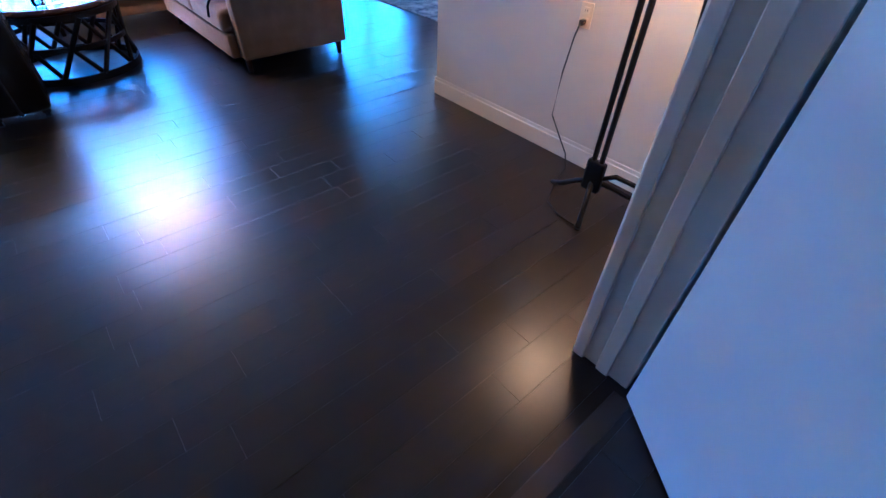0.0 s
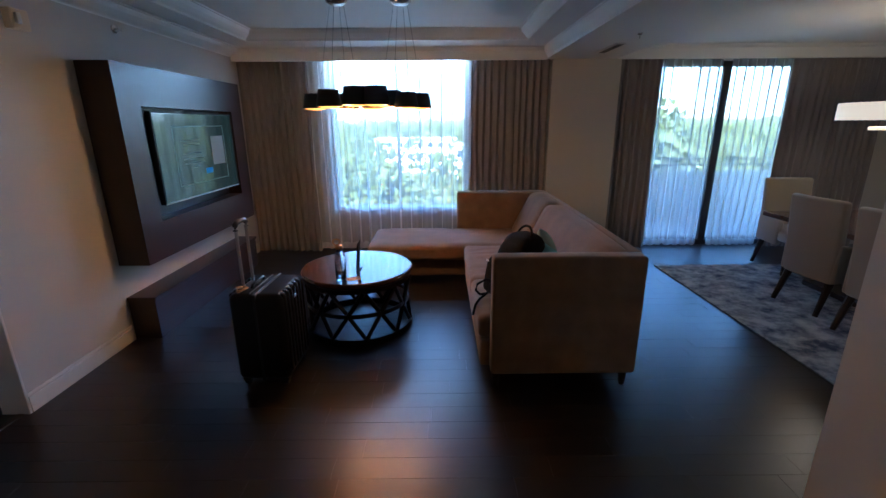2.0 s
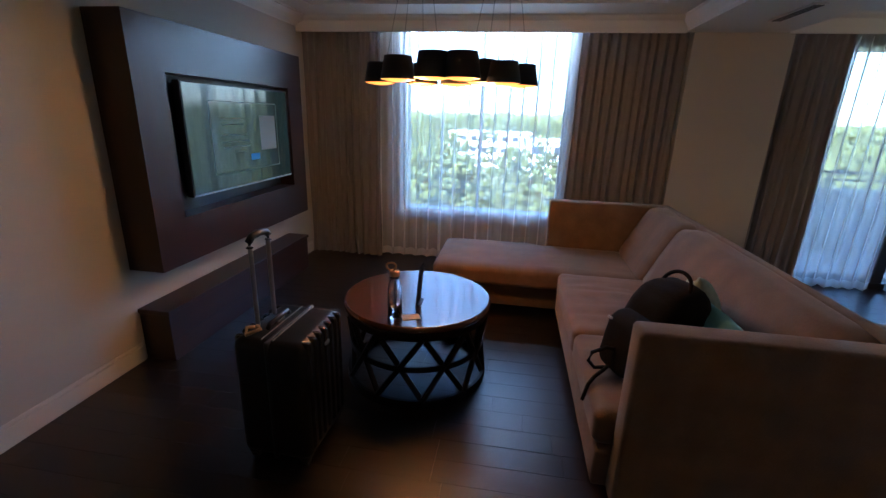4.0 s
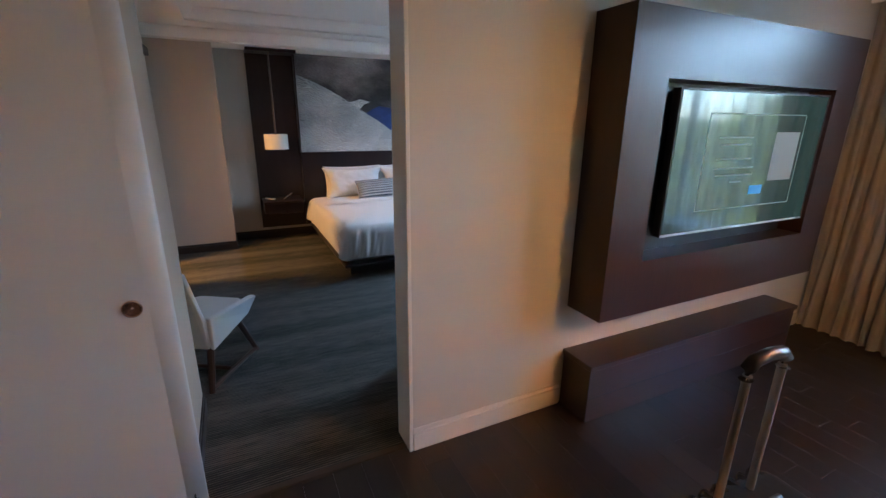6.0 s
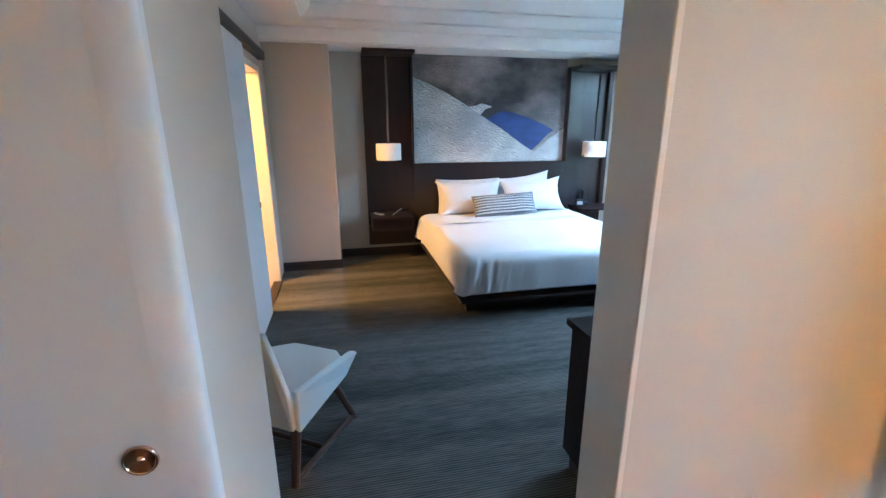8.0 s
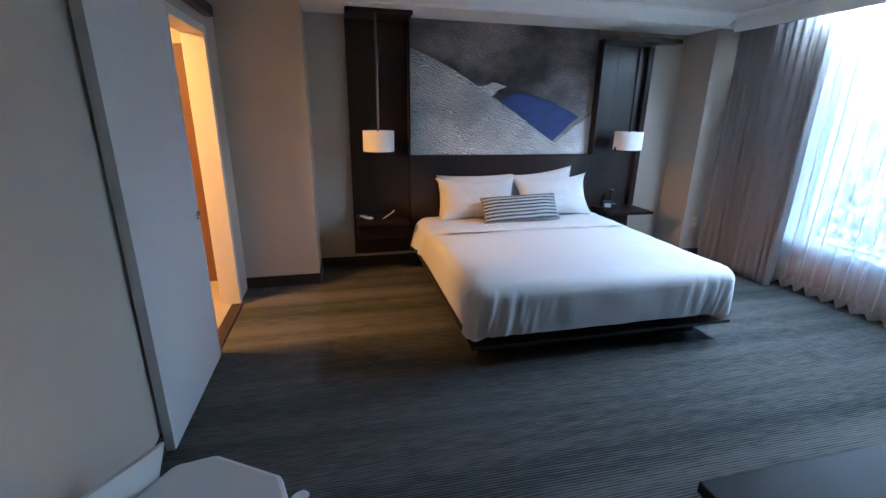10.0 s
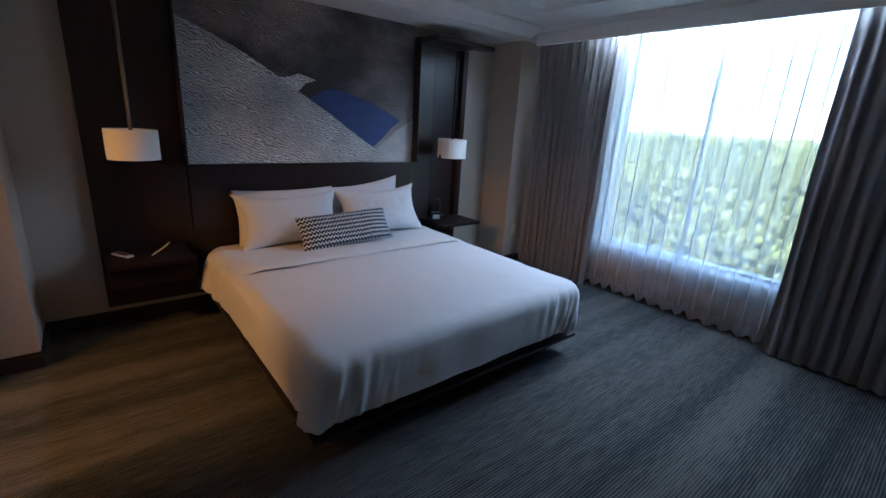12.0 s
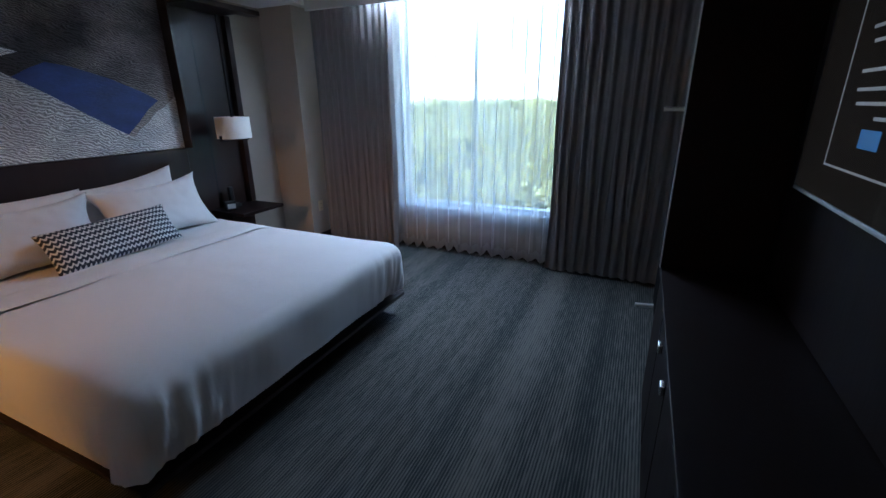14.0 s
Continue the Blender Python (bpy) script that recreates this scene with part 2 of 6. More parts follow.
def cloth_light(name, colour, clear, scatter):
    """Sheer cloth: some light passes straight, some is scattered through, the rest is thrown back."""
    m = bpy.data.materials.new(name)
    m.use_nodes = True
    N, L = m.node_tree.nodes, m.node_tree.links
    N.clear()
    out = N.new("ShaderNodeOutputMaterial")
    tr = N.new("ShaderNodeBsdfTransparent")
    tl = N.new("ShaderNodeBsdfTranslucent")
    df = N.new("ShaderNodeBsdfDiffuse")
    tl.inputs["Color"].default_value = (*colour, 1)
    df.inputs["Color"].default_value = (*colour, 1)
    a, b = N.new("ShaderNodeMixShader"), N.new("ShaderNodeMixShader")
    a.inputs["Fac"].default_value = scatter
    L.new(df.outputs[0], a.inputs[1])
    L.new(tl.outputs[0], a.inputs[2])
    tc, ns, mr = N.new("ShaderNodeTexCoord"), N.new("ShaderNodeTexNoise"), N.new("ShaderNodeMapRange")
    mp = N.new("ShaderNodeMapping")
    mp.inputs["Scale"].default_value = (30, 1, 0.15)
    ns.inputs["Scale"].default_value = 1.0
    L.new(tc.outputs["Object"], mp.inputs["Vector"])
    L.new(mp.outputs[0], ns.inputs["Vector"])
    L.new(ns.outputs["Fac"], mr.inputs["Value"])
    mr.inputs["From Min"].default_value, mr.inputs["From Max"].default_value = 0.25, 0.75
    mr.inputs["To Min"].default_value, mr.inputs["To Max"].default_value = clear - 0.05, clear + 0.05
    L.new(mr.outputs[0], b.inputs["Fac"])
    L.new(a.outputs[0], b.inputs[1])
    L.new(tr.outputs[0], b.inputs[2])
    L.new(b.outputs[0], out.inputs["Surface"])
    return m


sheer_cloth = cloth_light("sheer_voile", (0.74, 0.745, 0.75), 0.54, 0.60)
hem_voile = cloth_light("sheer_voile_hem", (0.88, 0.90, 0.92), 0.38, 0.70)
bed_sheer_cloth = cloth_light("bedroom_sheer_voile", (0.86, 0.86, 0.855), 0.47, 0.70)
pleat_voile = cloth_light("sheer_voile_folded", (0.84, 0.85, 0.86), 0.14, 0.66)
lamp_cloth = cloth_light("lamp_shade_cloth", (0.80, 0.70, 0.56), 0.02, 0.62)


def glowing(name, colour, strength):
    m = bpy.data.materials.new(name)
    m.use_nodes = True
    N, L, b = nodes_of(m)
    b.inputs["Base Color"].default_value = (*colour, 1)
    b.inputs["Emission Color"].default_value = (*colour, 1)
    b.inputs["Emission Strength"].default_value = strength
    return m


def clear_glass(name, tint=(0.95, 0.97, 0.96), rough=0.0):
    m = bpy.data.materials.new(name)
    m.use_nodes = True
    N, L, b = nodes_of(m)
    b.inputs["Base Color"].default_value = (*tint, 1)
    b.inputs["Transmission Weight"].default_value = 1.0
    b.inputs["Roughness"].default_value = rough
    b.inputs["IOR"].default_value = 1.45
    return m


pane_glass = clear_glass("pane_glass")
bottle_glass = clear_glass("bottle_plastic", (0.93, 0.95, 0.97), 0.02)
shade_out = mat("pendant_shade_outside", (0.02, 0.018, 0.02), 0.5, vary=0.1)
shade_in = mat("pendant_shade_inside", (0.85, 0.48, 0.10), 0.4, metal=0.5, vary=0.05)
bulb_glow = glowing("pendant_diffuser_glow", (1.0, 0.27, 0.025), 0.30)
dining_glow = glowing("dining_shade_glow", (1.0, 0.72, 0.42), 0.07)
screen_light = glowing("screen_picture_green", (0.010, 0.018, 0.014), 0.10)
screen_line = glowing("screen_picture_white", (0.20, 0.22, 0.215), 0.007)
screen_ink = glowing("screen_picture_pale", (0.26, 0.25, 0.23), 0.035)
screen_blue = glowing("screen_picture_blue", (0.05, 0.22, 0.5), 0.018)
screen_page = glowing("screen_page_olive", (0.03, 0.024, 0.018), 0.02)
for m in (screen_light, screen_page):
    N, L, b = nodes_of(m)
    b.inputs["Roughness"].default_value = 0.07
    b.inputs["Specular IOR Level"].default_value = 1.0 if m is screen_light else 0.35

# bedroom carpet: fine dashed lines along x in grey and olive
carpet = mat("striped_carpet", (0.072, 0.078, 0.075), 0.95, bump=0.6, bump_scale=150, vary=0.25, scale=1.3, spec=0.1)
N, L, b = nodes_of(carpet)
tc, mp, ns, cr = N.new("ShaderNodeTexCoord"), N.new("ShaderNodeMapping"), N.new("ShaderNodeTexNoise"), N.new("ShaderNodeValToRGB")
mp.inputs["Scale"].default_value = (75.0, 7.0, 1.0)
ns.inputs["Scale"].default_value, ns.inputs["Detail"].default_value = 1.0, 2
L.new(tc.outputs["Object"], mp.inputs["Vector"])
L.new(mp.outputs[0], ns.inputs["Vector"])
mp2, ns2, ad = N.new("ShaderNodeMapping"), N.new("ShaderNodeTexNoise"), N.new("ShaderNodeMath")
mp2.inputs["Scale"].default_value = (5.0, 0.18, 1.0)
ns2.inputs["Scale"].default_value, ns2.inputs["Detail"].default_value = 1.0, 2
L.new(tc.outputs["Object"], mp2.inputs["Vector"])
L.new(mp2.outputs[0], ns2.inputs["Vector"])
ad.operation = "MULTIPLY_ADD"
ad.inputs[1].default_value = 0.85
dash = N.new("ShaderNodeMath")
dash.operation, dash.inputs[1].default_value = "MULTIPLY", 0.55
L.new(ns.outputs["Fac"], dash.inputs[0])
L.new(ns2.outputs["Fac"], ad.inputs[0])
L.new(dash.outputs[0], ad.inputs[2])
sub = N.new("ShaderNodeMath")
sub.operation = "SUBTRACT"
L.new(ad.outputs[0], sub.inputs[0])
line, tie = N.new("ShaderNodeTexWave"), N.new("ShaderNodeMath")
line.bands_direction = "X"
line.inputs["Scale"].default_value, line.inputs["Distortion"].default_value, line.inputs["Detail"].default_value = 22.0, 0.6, 1.0
L.new(tc.outputs["Object"], line.inputs["Vector"])
tie.operation, tie.inputs[1].default_value = "MULTIPLY_ADD", 0.34
sub.inputs[1].default_value = 0.37
L.new(line.outputs["Fac"], tie.inputs[0])
L.new(sub.outputs[0], tie.inputs[2])
L.new(tie.outputs[0], cr.inputs["Fac"])
cr.color_ramp.elements[0].position, cr.color_ramp.elements[0].color = 0.32, (0.030, 0.036, 0.038, 1)
cr.color_ramp.elements[1].position, cr.color_ramp.elements[1].color = 0.72, (0.152, 0.146, 0.132, 1)
L.new(cr.outputs["Color"], b.inputs["Base Color"])

# dining rug: worn blue-grey pattern
rug_cloth = mat("faded_rug_pile", (0.2, 0.21, 0.24), 0.95, bump=0.6, bump_scale=120, spec=0.1)
N, L, b = nodes_of(rug_cloth)
tc, ns, cr = N.new("ShaderNodeTexCoord"), N.new("ShaderNodeTexNoise"), N.new("ShaderNodeValToRGB")
ns.inputs["Scale"].default_value, ns.inputs["Detail"].default_value, ns.inputs["Roughness"].default_value = 4.5, 8, 0.75
L.new(tc.outputs["Object"], ns.inputs["Vector"])
L.new(ns.outputs["Fac"], cr.inputs["Fac"])
cr.color_ramp.elements[0].position, cr.color_ramp.elements[0].color = 0.38, (0.085, 0.098, 0.135, 1)
cr.color_ramp.elements[1].position, cr.color_ramp.elements[1].color = 0.60, (0.56, 0.53, 0.49, 1)
L.new(cr.outputs["Color"], b.inputs["Base Color"])

# accent pillow: rows of dark and white scallops
scallop = mat("scalloped_pillow_cloth", (0.5, 0.5, 0.5), 0.85, bump=0.3, bump_scale=90)
N, L, b = nodes_of(scallop)
tc, cr = N.new("ShaderNodeTexCoord"), N.new("ShaderNodeValToRGB")
sx, sc, sw, sm, cb = (N.new("ShaderNodeSeparateXYZ"), N.new("ShaderNodeMath"), N.new("ShaderNodeMath"), N.new("ShaderNodeMath"), N.new("ShaderNodeMath"))
L.new(tc.outputs["Object"], sx.inputs[0])
sc.operation, sc.inputs[1].default_value = "MULTIPLY", 110.0
L.new(sx.outputs["X"], sc.inputs[0])
sw.operation = "SINE"
L.new(sc.outputs[0], sw.inputs[0])
cb.operation = "ABSOLUTE"
L.new(sw.outputs[0], cb.inputs[0])
sm.operation, sm.inputs[1].default_value = "MULTIPLY_ADD", 0.016
L.new(cb.outputs[0], sm.inputs[0])
L.new(sx.outputs["Y"], sm.inputs[2])
s2, s3 = N.new("ShaderNodeMath"), N.new("ShaderNodeMath")
s2.operation, s2.inputs[1].default_value = "MULTIPLY", 185.0
L.new(sm.outputs[0], s2.inputs[0])
s3.operation = "SINE"
L.new(s2.outputs[0], s3.inputs[0])
L.new(s3.outputs[0], cr.inputs["Fac"])
cr.color_ramp.elements[0].position, cr.color_ramp.elements[0].color = 0.22, (0.025, 0.034, 0.055, 1)
cr.color_ramp.elements[1].position, cr.color_ramp.elements[1].color = 0.45, (0.66, 0.67, 0.66, 1)
L.new(cr.outputs["Color"], b.inputs["Base Color"])

# outdoors
leaf_mat = mat("tree_foliage", (0.068, 0.086, 0.013), 0.8, bump=0.35, bump_scale=6.0, dist=0.3, vary=0.3, scale=0.3, two=(0.12, 0.125, 0.024))
bark_mat = mat("tree_bark", (0.10, 0.075, 0.05), 0.9, bump=0.5, bump_scale=8)
meadow = mat("meadow_ground", (0.10, 0.12, 0.035), 0.95, bump=0.3, bump_scale=0.5, vary=0.5, scale=0.03, two=(0.15, 0.135, 0.075))
white_wall = mat("white_rendered_wall", (0.75, 0.74, 0.72), 0.8, bump=0.2, bump_scale=6, vary=0.08, scale=0.3)
far_roof = mat("grey_flat_roof", (0.45, 0.45, 0.45), 0.8, vary=0.1, scale=0.3)
far_glass = mat("dark_far_window", (0.05, 0.06, 0.07), 0.15, vary=0.1)


# ---- mesh helpers ----
def add_box(bm, x0, x1, y0, y1, z0, z1, bevel=0.0, seg=2):
    vs = bmesh.ops.create_cube(bm, size=1.0, matrix=Matrix.LocRotScale(((x0 + x1) / 2, (y0 + y1) / 2, (z0 + z1) / 2), None, (x1 - x0, y1 - y0, z1 - z0)))["verts"]
    if bevel:
        es = list({e for v in vs for e in v.link_edges})
        bmesh.ops.bevel(bm, geom=es, offset=bevel, segments=seg, affect="EDGES", profile=0.5)
    return bm


def box(x0, x1, y0, y1, z0, z1, bevel=0.0, seg=2):
    return add_box(bmesh.new(), x0, x1, y0, y1, z0, z1, bevel, seg)


def turned(profile, n=32, bm=None, centre=(0, 0, 0)):
    """A body of revolution from (radius, z) pairs."""
    bm = bm or bmesh.new()
    cx, cy, cz = centre
    rings = [[bm.verts.new((cx + r * math.cos(2 * math.pi * i / n), cy + r * math.sin(2 * math.pi * i / n), cz + z)) for i in range(n)] for r, z in profile]
    for a, b2 in zip(rings, rings[1:]):
        for i in range(n):
            bm.faces.new((a[i], a[(i + 1) % n], b2[(i + 1) % n], b2[i]))
    for ring in (rings[0], rings[-1]) if profile[0] != profile[-1] else ():
        if profile[0 if ring is rings[0] else -1][0] > 0.0005:
            bm.faces.new(ring)
    bmesh.ops.recalc_face_normals(bm, faces=bm.faces)
    return bm


def add_rod(bm, a, b2, r, n=10, r2=None):
    a, b2 = Vector(a), Vector(b2)
    d = b2 - a
    m = Matrix.Translation((a + b2) / 2) @ d.to_track_quat("Z", "Y").to_matrix().to_4x4()
    bmesh.ops.create_cone(bm, cap_ends=True, segments=n, radius1=r, radius2=r if r2 is None else r2, depth=d.length, matrix=m)
    return bm


def rod(a, b2, r, n=10, r2=None):
    return add_rod(bmesh.new(), a, b2, r, n, r2)


def tube(points, r, n=8, bm=None):
    """A round tube swept along points."""
    bm = bm or bmesh.new()
    pts = [Vector(p) for p in points]
    rings = []
    for i, p in enumerate(pts):
        d = (pts[min(i + 1, len(pts) - 1)] - pts[max(i - 1, 0)]).normalized()
        q = d.to_track_quat("Z", "Y")
        rings.append([bm.verts.new(p + q @ Vector((r * math.cos(2 * math.pi * k / n), r * math.sin(2 * math.pi * k / n), 0))) for k in range(n)])
    for a, b2 in zip(rings, rings[1:]):
        for k in range(n):
            bm.faces.new((a[k], a[(k + 1) % n], b2[(k + 1) % n], b2[k]))
    bm.faces.new(rings[0][::-1])
    bm.faces.new(rings[-1])
    return bm


def prism(outline, z0, z1, bevel=0.0):
    """A straight-sided solid over a plan outline."""
    bm = bmesh.new()
    lo = [bm.verts.new((x, y, z0)) for x, y in outline]
    hi = [bm.verts.new((x, y, z1)) for x, y in outline]
    bm.faces.new(lo[::-1])
    bm.faces.new(hi)
    for i in range(len(lo)):
        j = (i + 1) % len(lo)
        bm.faces.new((lo[i], lo[j], hi[j], hi[i]))
    bmesh.ops.recalc_face_normals(bm, faces=bm.faces)
    if bevel:
        bmesh.ops.bevel(bm, geom=bm.edges[:], offset=bevel, segments=2, affect="EDGES", profile=0.5)
    return bm


def mesh_of(name, bm, material, smooth=False):
    me = bpy.data.meshes.new(name)
    if smooth:
        for f in bm.faces:
            f.smooth = True
    bm.to_mesh(me)
    bm.free()
    me.materials.append(material)
    return me


def part(name, bm, material, parent, label="", smooth=False):
    ob = new(name, mesh_of(name, bm, material, smooth))
    ob.parent = parent
    if label:
        ob["label"] = label
    return ob


def built(name, bm, material, label, category="", kind="structure", smooth=False, group=""):
    return tagged(new(name, mesh_of(name, bm, material, smooth)), label, category, group, kind)


def thing(name, place, label, category, group="", turn=0.0, kind=""):
    ob = new(name)
    ob.matrix_world = pose(*place, 0, 0, turn)
    ob.empty_display_size = 0.1
    return tagged(ob, label, category, group, kind)


def warp(bm, f):
    for v in bm.verts:
        v.co = f(v.co)
    return bm


# ---- the plan, in metres ----
TV_X, R_X, S_Y, N_Y = -2.20, 1.63, 1.37, 8.16        # living room: wall with the screen, wall by the entry, entry wall, window wall
BED_E, BED_W, BED_S, BED_N = -2.345, -6.92, 3.17, 8.30   # bedroom faces
OUT_Y = 8.66
DIN_E = 6.6
TOP = 2.66

# outer shell: window wall with its three openings
def wall_with_holes(name, x0, x1, y0, y1, z1, holes, material, label):
    """A wall along x between y0 and y1, with holes (xa, xb, za, zb) right through it."""
    bm = bmesh.new()
    xs = sorted({x0, x1, *[h[0] for h in holes], *[h[1] for h in holes]})
    for a, c in zip(xs, xs[1:]):
        h = next((h for h in holes if h[0] <= a + 1e-6 and c <= h[1] + 1e-6), None)
        if h is None:
            add_box(bm, a, c, y0, y1, 0, z1)
        else:
            if h[2] > 0.01:
                add_box(bm, a, c, y0, y1, 0, h[2])
            add_box(bm, a, c, y0, y1, h[3], z1)
    return built(name, bm, material, label, "wall")


wall_with_holes("wall_north_living", TV_X - 0.15, 2.06, N_Y, OUT_Y, TOP, [(-1.14, 0.66, 0.52, 2.56)], wallpaper, "beige papered window wall of the living room")
wall_with_holes("wall_north_dining", 2.06, DIN_E + 0.15, N_Y, OUT_Y, TOP, [(2.75, 5.15, 0.0, 2.42)], wallpaper, "beige papered wall with a wide balcony opening")
wall_with_holes("wall_north_bedroom", BED_W - 0.15, TV_X - 0.15, BED_N, OUT_Y + 0.1, TOP, [(-5.68, -3.95, 0.43, 2.56)], bed_wallpaper, "grey papered window wall of the bedroom")

# pillar between the living and dining windows, and the beam over it
built("wall_pillar", box(1.68, 2.52, 7.95, N_Y - 0.002, 0, 2.42), wallpaper, "beige papered pillar between two curtained windows", "wall")
built("ceiling_beam", box(1.60, 2.45, S_Y, N_Y - 0.21, 2.42, TOP), ceiling_paint, "white dropped ceiling beam between living and dining area", "ceiling")

# wall with the screen: from the entry to the bedroom opening, lintel, and on to the window
OPEN_A, OPEN_B, OPEN_TOP = 3.58, 4.552, 2.14
bm = bmesh.new()
add_box(bm, BED_E, TV_X, OPEN_B, N_Y - 0.003, 0, TOP)
add_box(bm, BED_E, TV_X, OPEN_A, OPEN_B, OPEN_TOP, TOP)
built("wall_screen", bm, wallpaper, "beige papered wall carrying the television panel", "wall")
bm = bmesh.new()
add_box(bm, BED_E, TV_X, S_Y - 0.22, 2.655, 0, TOP)
add_box(bm, BED_E, -2.29, 2.655, OPEN_A, 0, 2.19)
add_box(bm, BED_E, TV_X, 2.655, OPEN_A, 2.19, TOP)
built("wall_screen_south", bm, wallpaper, "beige papered wall beside the bedroom opening", "wall")
built("wall_passage", box(-3.0, BED_E - 0.003, BED_S, OPEN_A, 0, TOP), bed_wallpaper, "pale papered wall stub lining the bedroom passage", "wall")
# opening trim
bm = bmesh.new()
add_box(bm, BED_E - 0.012, TV_X + 0.012, OPEN_B - 0.022, OPEN_B - 0.003, 0, OPEN_TOP, 0.003, 1)
add_box(bm, BED_E - 0.012, TV_X + 0.012, OPEN_A + 0.003, OPEN_B - 0.023, OPEN_TOP - 0.02, OPEN_TOP - 0.003, 0.003, 1)
built("trim_bedroom_opening", bm, trim_paint, "pale painted lining of the bedroom opening", "trim")

# entry: wall beside the lamp, its end, and the wall with the entry door
built("wall_entry_side", box(R_X, DIN_E + 0.15, S_Y + 0.004, 3.544, 0, TOP), wallpaper, "beige papered wall with a switch and an outlet", "wall")
bm = bmesh.new()
add_box(bm, 0.53, DIN_E + 0.15, S_Y - 0.22, S_Y, 0, TOP)
add_box(bm, TV_X, -1.0, S_Y - 0.22, S_Y, 0, TOP)
add_box(bm, -1.0, 0.53, S_Y - 0.22, S_Y, 2.12, TOP)
built("wall_entry", bm, wallpaper, "beige papered wall round the entry door", "wall")
bm = bmesh.new()
add_box(bm, -1.3, -1.18, -1.2, S_Y - 0.222, 0, TOP)
add_box(bm, 1.1, 1.22, -1.2, S_Y - 0.222, 0, TOP)
add_box(bm, -1.3, 1.22, -1.32, -1.2, 0, TOP)
built("wall_corridor", bm, facade, "plain pale walls of the entry corridor", "wall")
built("wall_east", box(DIN_E, DIN_E + 0.15, 3.548, N_Y - 0.003, 0, TOP), wallpaper, "beige papered far wall of the dining area", "wall")

# bedroom walls
built("wall_head", box(BED_W - 0.15, BED_W, BED_S - 0.2, BED_N - 0.003, 0, TOP), bed_wallpaper, "grey papered wall behind the headboard", "wall")
built("wall_column_south", box(BED_W + 0.003, -6.467, BED_S, 3.824, 0, 2.60), bed_wallpaper, "grey papered column beside the bathroom door", "wall")
built("wall_column_north", box(BED_W + 0.003, -6.495, 7.873, BED_N - 0.006, 0, 2.60), bed_wallpaper, "grey papered column beside the bedroom curtains", "wall")
bm = bmesh.new()
add_box(bm, -5.28, -3.003, BED_S - 0.14, BED_S, 0, TOP)
add_box(bm, -6.16, -5.28, BED_S - 0.14, BED_S, 2.16, TOP)
add_box(bm, BED_W, -6.16, BED_S - 0.14, BED_S, 0, TOP)
built("wall_bath", bm, bed_wallpaper, "grey papered wall with the bathroom opening", "wall")
bm = bmesh.new()
add_box(bm, -6.9, -6.75, 1.3, BED_S - 0.143, 0, TOP)
add_box(bm, -4.0, -3.85, 1.3, BED_S - 0.143, 0, TOP)
add_box(bm, -6.9, -3.85, 1.15, 1.3, 0, TOP)
built("wall_bathroom", bm, bath_paint, "cream walls inside the lit bathroom", "wall")
bm = bmesh.new()
add_box(bm, -6.16, -6.10, BED_S - 0.143, BED_S + 0.012, 0, 2.16, 0.003, 1)
add_box(bm, -6.098, -5.28, BED_S - 0.143, BED_S + 0.012, 2.10, 2.157, 0.003, 1)
built("trim_bath_opening", bm, trim_paint, "cream door frame of the bathroom", "trim")

# ceilings with their trays and crown mouldings
def crown_run(bm, a, b2, into, z0, z1, depth):
    """A stepped cove from height z0 on the wall to z1 in the ceiling, running from a to b2; into points away from the wall."""
    prof = [(0, 0), (0.012, 0), (0.012, 0.12), (0.10, 0.20), (0.30, 0.32), (0.62, 0.58), (0.78, 0.80), (0.82, 0.90), (1, 0.90), (1, 1), (0, 1)]
    rows = []
    for p in (a, b2):
        rows.append([bm.verts.new((p[0] + into[0] * u * depth, p[1] + into[1] * u * depth, z0 + w * (z1 - z0))) for u, w in prof])
    n = len(prof)
    for i in range(n):
        j = (i + 1) % n
        bm.faces.new((rows[0][i], rows[0][j], rows[1][j], rows[1][i]))
    bm.faces.new(rows[0][::-1])
    bm.faces.new(rows[1])


def tray_ceiling(name, x0, x1, y0, y1, tx0, tx1, ty0, ty1, low, high, label):
    """Flat border at the low height round a raised middle, with crowns along the raised edge."""
    bm = bmesh.new()
    add_box(bm, x0, x1, y0, ty0, low, high + 0.12)
    add_box(bm, x0, x1, ty1, y1, low, high + 0.12)
    add_box(bm, x0, tx0, ty0, ty1, low, high + 0.12)
    add_box(bm, tx1, x1, ty0, ty1, low, high + 0.12)
    add_box(bm, tx0, tx1, ty0, ty1, high, high + 0.12)
    d = 0.11
    crown_run(bm, (tx0 + 0.001, ty0), (tx0 + 0.001, ty1), (1, 0), low + 0.004, high - 0.002, d)
    crown_run(bm, (tx1 - 0.001, ty0), (tx1 - 0.001, ty1), (-1, 0), low + 0.004, high - 0.002, d)
    crown_run(bm, (tx0, ty0 + 0.001), (tx1, ty0 + 0.001), (0, 1), low + 0.004, high - 0.002, d)
    crown_run(bm, (tx0, ty1 - 0.001), (tx1, ty1 - 0.001), (0, -1), low + 0.004, high - 0.002, d)
    bmesh.ops.recalc_face_normals(bm, faces=bm.faces)
    return built(name, bm, ceiling_paint, label, "ceiling")


